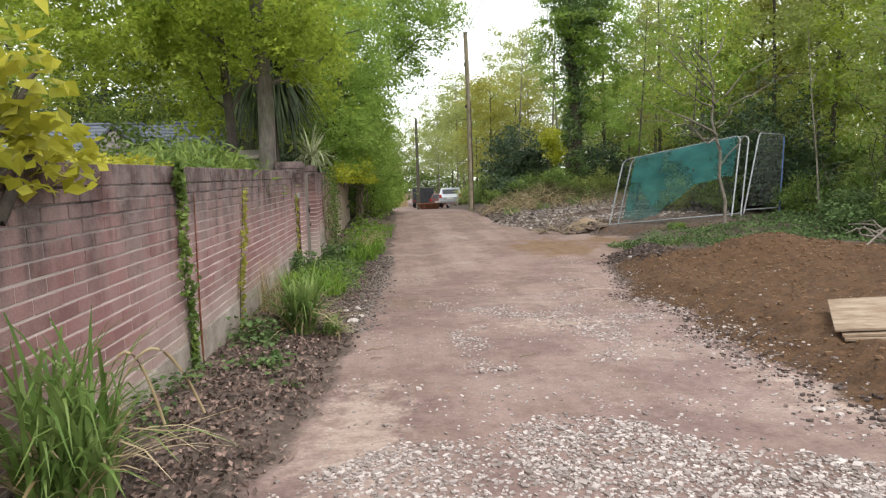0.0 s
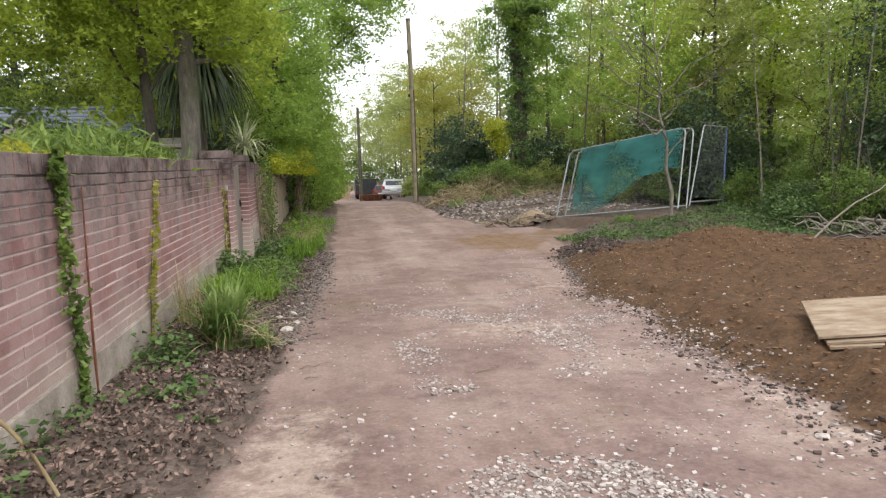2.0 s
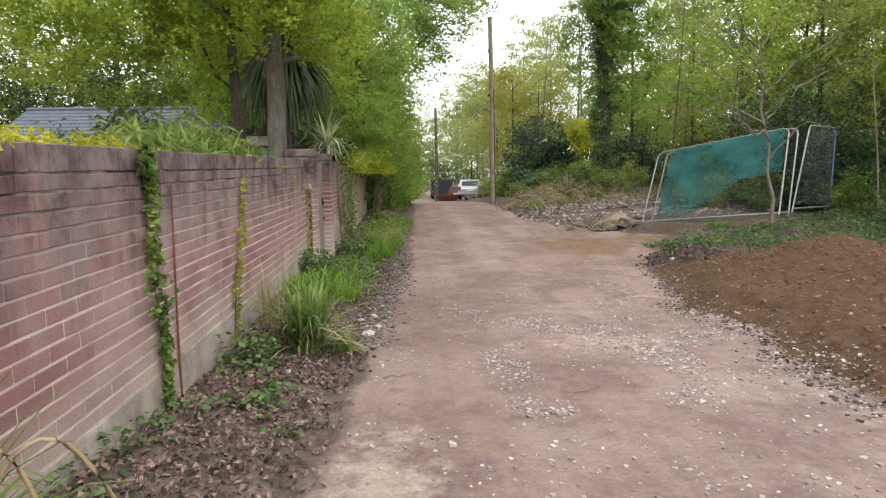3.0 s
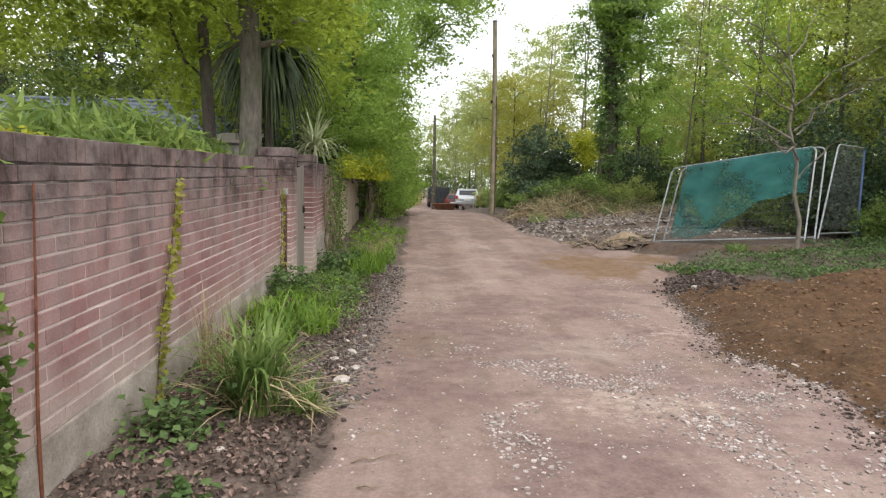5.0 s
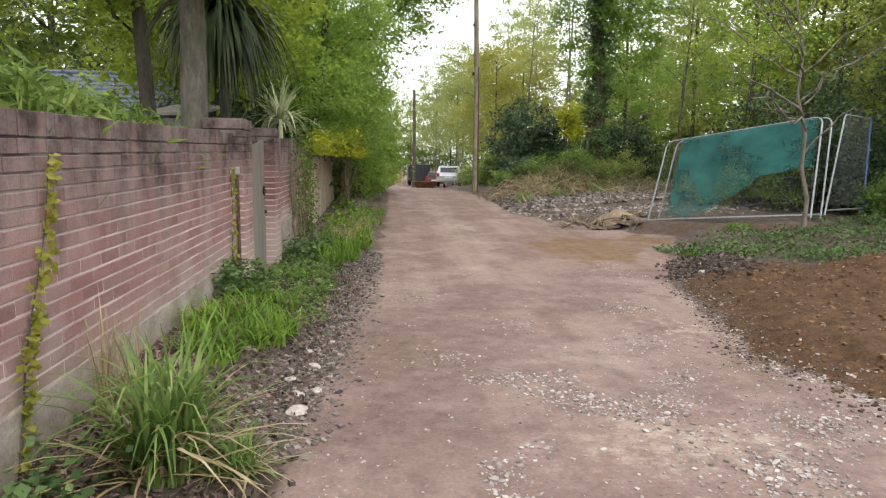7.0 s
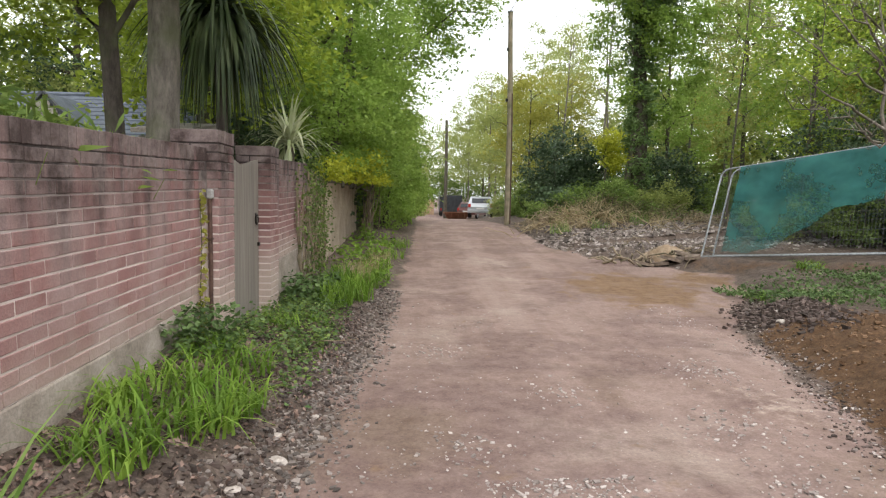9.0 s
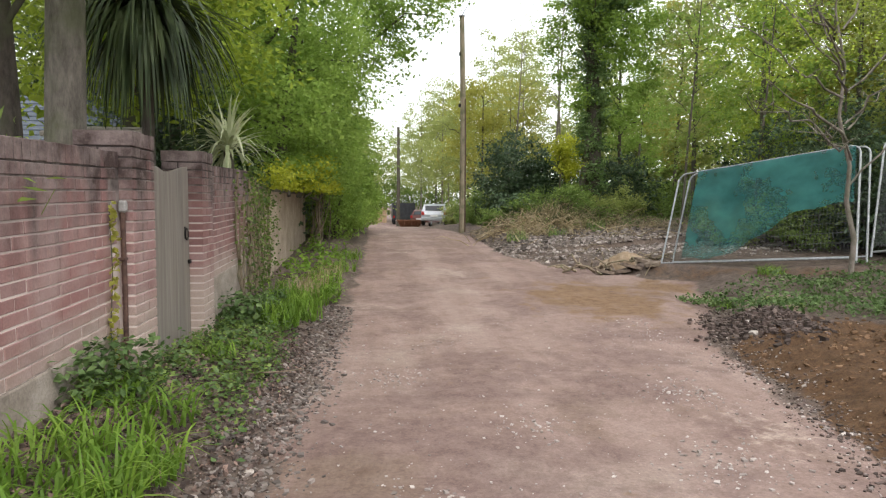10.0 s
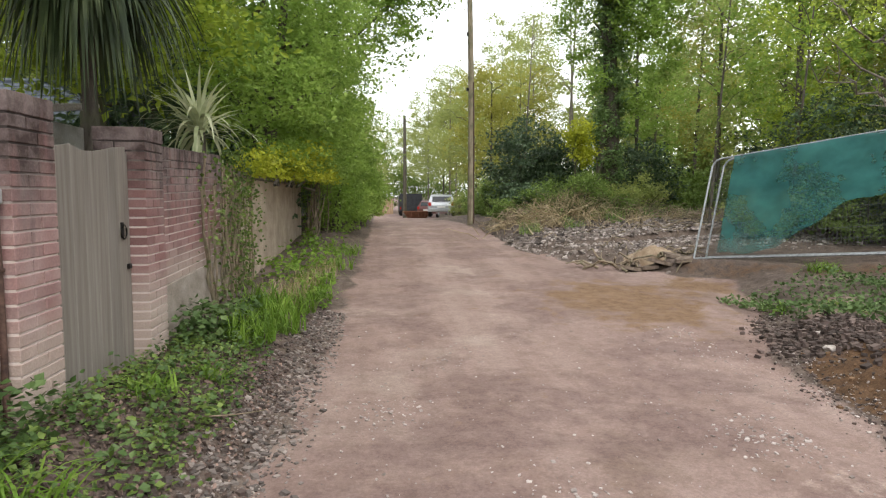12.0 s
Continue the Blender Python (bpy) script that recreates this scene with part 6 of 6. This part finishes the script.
def gravel_keep(x, y):
    edge = float(np.interp(x, [-0.7, -0.3, 0.2, 0.7, 1.25, 1.4, 1.7, 2.4], [2.9, 3.12, 3.42, 3.66, 3.66, 3.05, 2.8, 2.6])) + 0.3 * wobble(x, y, 1.6, 21.0)
    return smooth((y - 0.3) / 1.3) * (0.95 if y < edge else 0.03) * (0.35 + 0.65 * smooth(0.5 + 1.6 * wobble(x, y, 2.1, 4.0))) * (1 if x > -0.55 + 0.15 * wobble(x, y, 3, 2) else 0.08)


scatter("gravel", "patch of pale crushed flint spread on the lane", "gravel", 14000, -0.75, 2.7, 0.3, 4.6, (0.0086, 0.3), COBBLE, 1001, gravel_keep)
scatter("lane_stones", "small pale stones scattered on the lane", "stones", 2600, -0.7, 4.0, 3.2, 14.0, (0.0048, 0.5), COBBLE, 1002, lambda x, y: (0.15 + 0.85 * smooth(2.2 * wobble(x, y, 0.9, 31.0) - 0.1)) if lane_in(x, y) else 0)
scatter("lane_patch_stones", "patches of coarser stone worn out of the lane", "stones", 3000, 0.4, 3.3, 4.6, 8.2, (0.0066, 0.45), COBBLE, 1003, lambda x, y: smooth(3.0 * wobble(x, y, 1.3, 11.0) - 0.15))
scatter("verge_stones", "grey dusty stones and rubble along the wall verge", "stones", 5200, -1.3, -0.1, 6.6, 15.0, (0.0085, 0.6), DARK_STONE, 1004, lambda x, y: math.exp(-((x - float(np.interp(y, LEFT_Y, LEFT_X)) + 0.2) / 0.24) ** 2))
scatter("soil_clods", "brown earth clods on the dug soil", "clods", 4600, 2.6, 9.0, 2.6, 14.0, (0.009, 0.75), CLOD, 1005, lambda x, y: soil_mask(x, y) * (0.25 + math.exp(-((x - 6.4) / 1.5) ** 2 - ((y - 10.5) / 1.3) ** 2)), 0.7)
scatter("soil_edge_stones", "stones and clods along the edge of the dug soil", "stones", 1800, 2.2, 5.6, 2.4, 14.5, (0.0062, 0.5), COBBLE, 1006, lambda x, y: math.exp(-((x - float(np.interp(y, RIGHT_Y, RIGHT_X)) - 0.05) / 0.22) ** 2))
scatter("soil_flints", "tiny pale flints in the dug soil", "stones", 420, 2.9, 9.0, 2.8, 12.5, (0.008, 0.4), COBBLE, 1007, lambda x, y: soil_mask(x, y))
scatter("rubble", "dark crumbled clods heaped at the lane corner", "rubble", 3000, 3.9, 5.9, 11.0, 14.2, (0.013, 0.75), DARK_CLOD, 1008, lambda x, y: math.exp(-((x - 5.0) / 0.36) ** 2 - ((y - 12.8) / 0.6) ** 2), 0.75)
scatter("bank_rubble", "pale rubble and broken concrete on the bank", "rubble", 3600, 3.6, 10.5, 17.5, 25.0, (0.02, 0.65), COBBLE, 1009, lambda x, y: (0.25 + 0.75 * smooth(1.5 * wobble(x, y, 0.7, 15.0) + 0.4)) * math.exp(-((y - 21.3) / 1.7) ** 2) if not lane_in(x, y) else 0)
scatter("bank_clods", "dark crumbled earth and debris on the rough bank", "clods", 3000, 3.6, 11.0, 18.8, 25.5, (0.024, 0.6), DARK_STONE, 1013, lambda x, y: math.exp(-((y - 22.6) / 1.6) ** 2) if not lane_in(x, y) else 0, 0.7)
scatter("lane_chips", "clusters of pale stone chips pressed into the lane", "stones", 1500, -0.2, 3.2, 5.0, 12.5, (0.0065, 0.5), COBBLE, 1010,
        lambda x, y: min(1.0, sum(math.exp(-((x - a) / s) ** 2 - ((y - b) / s) ** 2) for a, b, s in ((0.45, 8.75, 0.22), (1.3, 9.9, 0.25), (2.4, 9.1, 0.35), (1.75, 6.6, 0.4), (2.3, 6.9, 0.35), (0.3, 11.4, 0.3), (1.2, 7.3, 0.25), (2.6, 5.4, 0.4), (2.9, 10.6, 0.4)))))
scatter("edge_clods", "dark crumbled earth between the lane and the dug soil", "clods", 3600, 2.1, 6.4, 2.4, 15.0, (0.0056, 0.7), DARK_CLOD, 1011, lambda x, y: math.exp(-((x - float(np.interp(y, RIGHT_Y, RIGHT_X)) - 0.02 - 0.16 * wobble(x, y, 0.9, 41.0)) / 0.2) ** 2), 0.7)
scatter("verge_clods", "dark crumbled earth on the wall verge", "clods", 6500, -1.6, -0.2, 5.4, 15.0, (0.0085, 0.65), DARK_CLOD, 1012, lambda x, y: (0.3 + 0.7 * smooth((y - 6.5) / 2)) * smooth((float(np.interp(y, LEFT_Y, LEFT_X)) + 0.05 - x) / 0.35), 0.7)
# single stones
for i, (x, y, s, lab) in enumerate([(-0.66, 7.62, 0.055, "pale flint lying on the verge"), (-0.55, 7.75, 0.045, "pale flint lying on the verge"), (-0.74, 7.85, 0.04, "pale flint lying on the verge"), (-0.63, 8.35, 0.06, "large pale flint lying on the verge"), (-0.62, 7.33, 0.085, "large pale flint half sunk in the verge"), (-0.72, 8.66, 0.045, "pale flint lying on the verge"), (-0.57, 9.2, 0.04, "pale flint lying on the verge"), (4.68, 12.35, 0.10, "large pale stone at the edge of the dug soil"), (4.85, 12.75, 0.07, "pale stone at the edge of the dug soil"), (-1.09, 5.68, 0.034, "small white stone on the verge"), (2.33, 3.5, 0.04, "flat white stone on the lane"), (4.6, 21.6, 0.09, "pale broken stone on the bank"), (6.9, 21.0, 0.1, "pale broken stone on the bank"), (5.9, 22.3, 0.07, "pale broken stone on the bank")]):
    bm = bmesh.new()
    bmesh.ops.create_icosphere(bm, subdivisions=2, radius=s * 0.7)
    off = Vector((7.0 * i, 3.0, 1.0))
    for v in bm.verts:
        k = 1 + 0.75 * noise.noise(v.co / s * 1.1 + off) + 0.2 * noise.noise(v.co / s * 3.0 + off)
        v.co = Vector((v.co.x * k * 1.25, v.co.y * k, v.co.z * k * 0.6 + s * 0.12))
    root = part("stone", bm, PALE_STONE, None)
    root.location = (x, y, top_z(x, y))
    tagged(root, lab, "stone", "loose stones")
# small heap of sandy spoil at the foot of the fence
rng = np.random.default_rng(1060)
hv, hf, rings, seg = [], [], 14, 36
for i in range(rings + 1):
    for k in range(seg):
        a, t = 2 * math.pi * k / seg, i / rings
        x, y = 0.62 * t * math.cos(a), 0.48 * t * math.sin(a)
        h = 0.24 * (1 - t ** 1.5) * (0.8 + 0.5 * noise.noise(Vector((x * 4, y * 4, 2)))) + 0.03 * noise.noise(Vector((x * 14, y * 14, 5)))
        hv.append((x, y, h + top_z(5.75 + x, 18.75 + y) - top_z(5.75, 18.75) - 0.03 * t))
for i in range(rings):
    for k in range(seg):
        hf.append((i * seg + k, i * seg + (k + 1) % seg, (i + 1) * seg + (k + 1) % seg, (i + 1) * seg + k))
heap = part("spoil_mound", mesh_np("spoil_mound", np.array(hv), np.array(hf)), SAND, None, smooth=True)
heap.location = (5.75, 18.75, top_z(5.75, 18.75))
tagged(heap, "low heap of sandy spoil below the fence panel", "spoil heap")
for i, (x, y, w, rz, ry) in enumerate([(5.15, 18.3, 0.26, 20, 12), (5.45, 18.2, 0.22, -25, -9), (5.7, 18.15, 0.3, 5, 14), (6.0, 17.95, 0.24, 40, -7), (5.3, 18.55, 0.18, 70, 8), (5.95, 18.3, 0.2, -50, 10)]):
    bm = bmesh.new()
    rng = np.random.default_rng(1070 + i)
    rim = [(w * rng.uniform(0.75, 1.2) * math.cos(a), 0.6 * w * rng.uniform(0.75, 1.2) * math.sin(a)) for a in np.linspace(0, 2 * math.pi, 10)[:-1]]
    lo_v, hi_v = [[bm.verts.new((px * g, py * g, z)) for px, py in rim] for z, g in ((-0.03, 1.0), (0.035, 0.93))]
    bm.faces.new(lo_v[::-1])
    bm.faces.new(hi_v)
    for k in range(9):
        bm.faces.new((lo_v[k], lo_v[(k + 1) % 9], hi_v[(k + 1) % 9], hi_v[k]))
    root = part("slab", bm, SLAB, None)
    root.location, root.rotation_euler = (x, y, top_z(x, y) + 0.04), (0, radians(ry), radians(rz))
    tagged(root, "broken slab of dark crust on the sandy spoil", "slab", "broken slabs")
# dead leaves below the wall
rng = np.random.default_rng(1100)
pts = []
while len(pts) < 12000:
    x, y = rng.uniform(-1.6, -0.45), rng.uniform(1.8, 12.5)
    if rng.random() < smooth((float(np.interp(y, LEFT_Y, LEFT_X)) + 0.02 - x) / 0.45 + 0.3 * wobble(x, y, 2.0)) * (1.0 if y < 7.5 else 0.55):
        pts.append((x, y, top_z(x, y) + rng.uniform(0.004, 0.025)))
v, f = leaves(np.array(pts), 0.034, rng, 0.6, 0.35, 0.5)
tagged(part("leaf_litter", mesh_np("leaf_litter", v, f), LITTER, None), "brown dead leaves littering the foot of the wall", "leaf litter", kind="stuff")
# twigs on the lane
for i, (x, y, L, a) in enumerate([(-0.4, 5.65, 0.26, 0.3), (0.9, 5.2, 0.12, 0.1), (-0.35, 5.35, 0.1, -0.2), (1.45, 7.03, 0.12, 0.8), (-0.9, 10.7, 0.5, 0.25)]):
    root = thing("twig", "thin dry twig lying on the lane", "twig", (x, y, top_z(x, y) + 0.012), "twigs")
    rng = np.random.default_rng(1120 + i)
    p = bent((0, 0, 0), (L * math.cos(a), L * math.sin(a), 0.01), 0.0, rng, 4, 0.03)
    p = [(q.x, q.y, max(0.0, q.z)) for q in p]
    tube("twig", p, [0.006, 0.006, 0.005, 0.004, 0.003], DEAD, root, 5)
# dry curled stalks at the near end of the wall
root = thing("dry_stalk", "two pale dry curled stalks arching out of the sedge", "stalk", (-1.36, 2.6, top_z(-1.36, 2.6) - 0.02))
for fx, fy, fz in ((0.40, 0.24, 0.58), (0.28, 0.11, 0.59)):
    arc = [(fx * t, fy * t, fz * math.sin(math.pi * 0.85 * t)) for t in np.linspace(0, 1, 18)]
    tube("stalk", arc, [0.004 + 0.0025 * (q > 8) for q in range(18)], STRAW, root, 6)
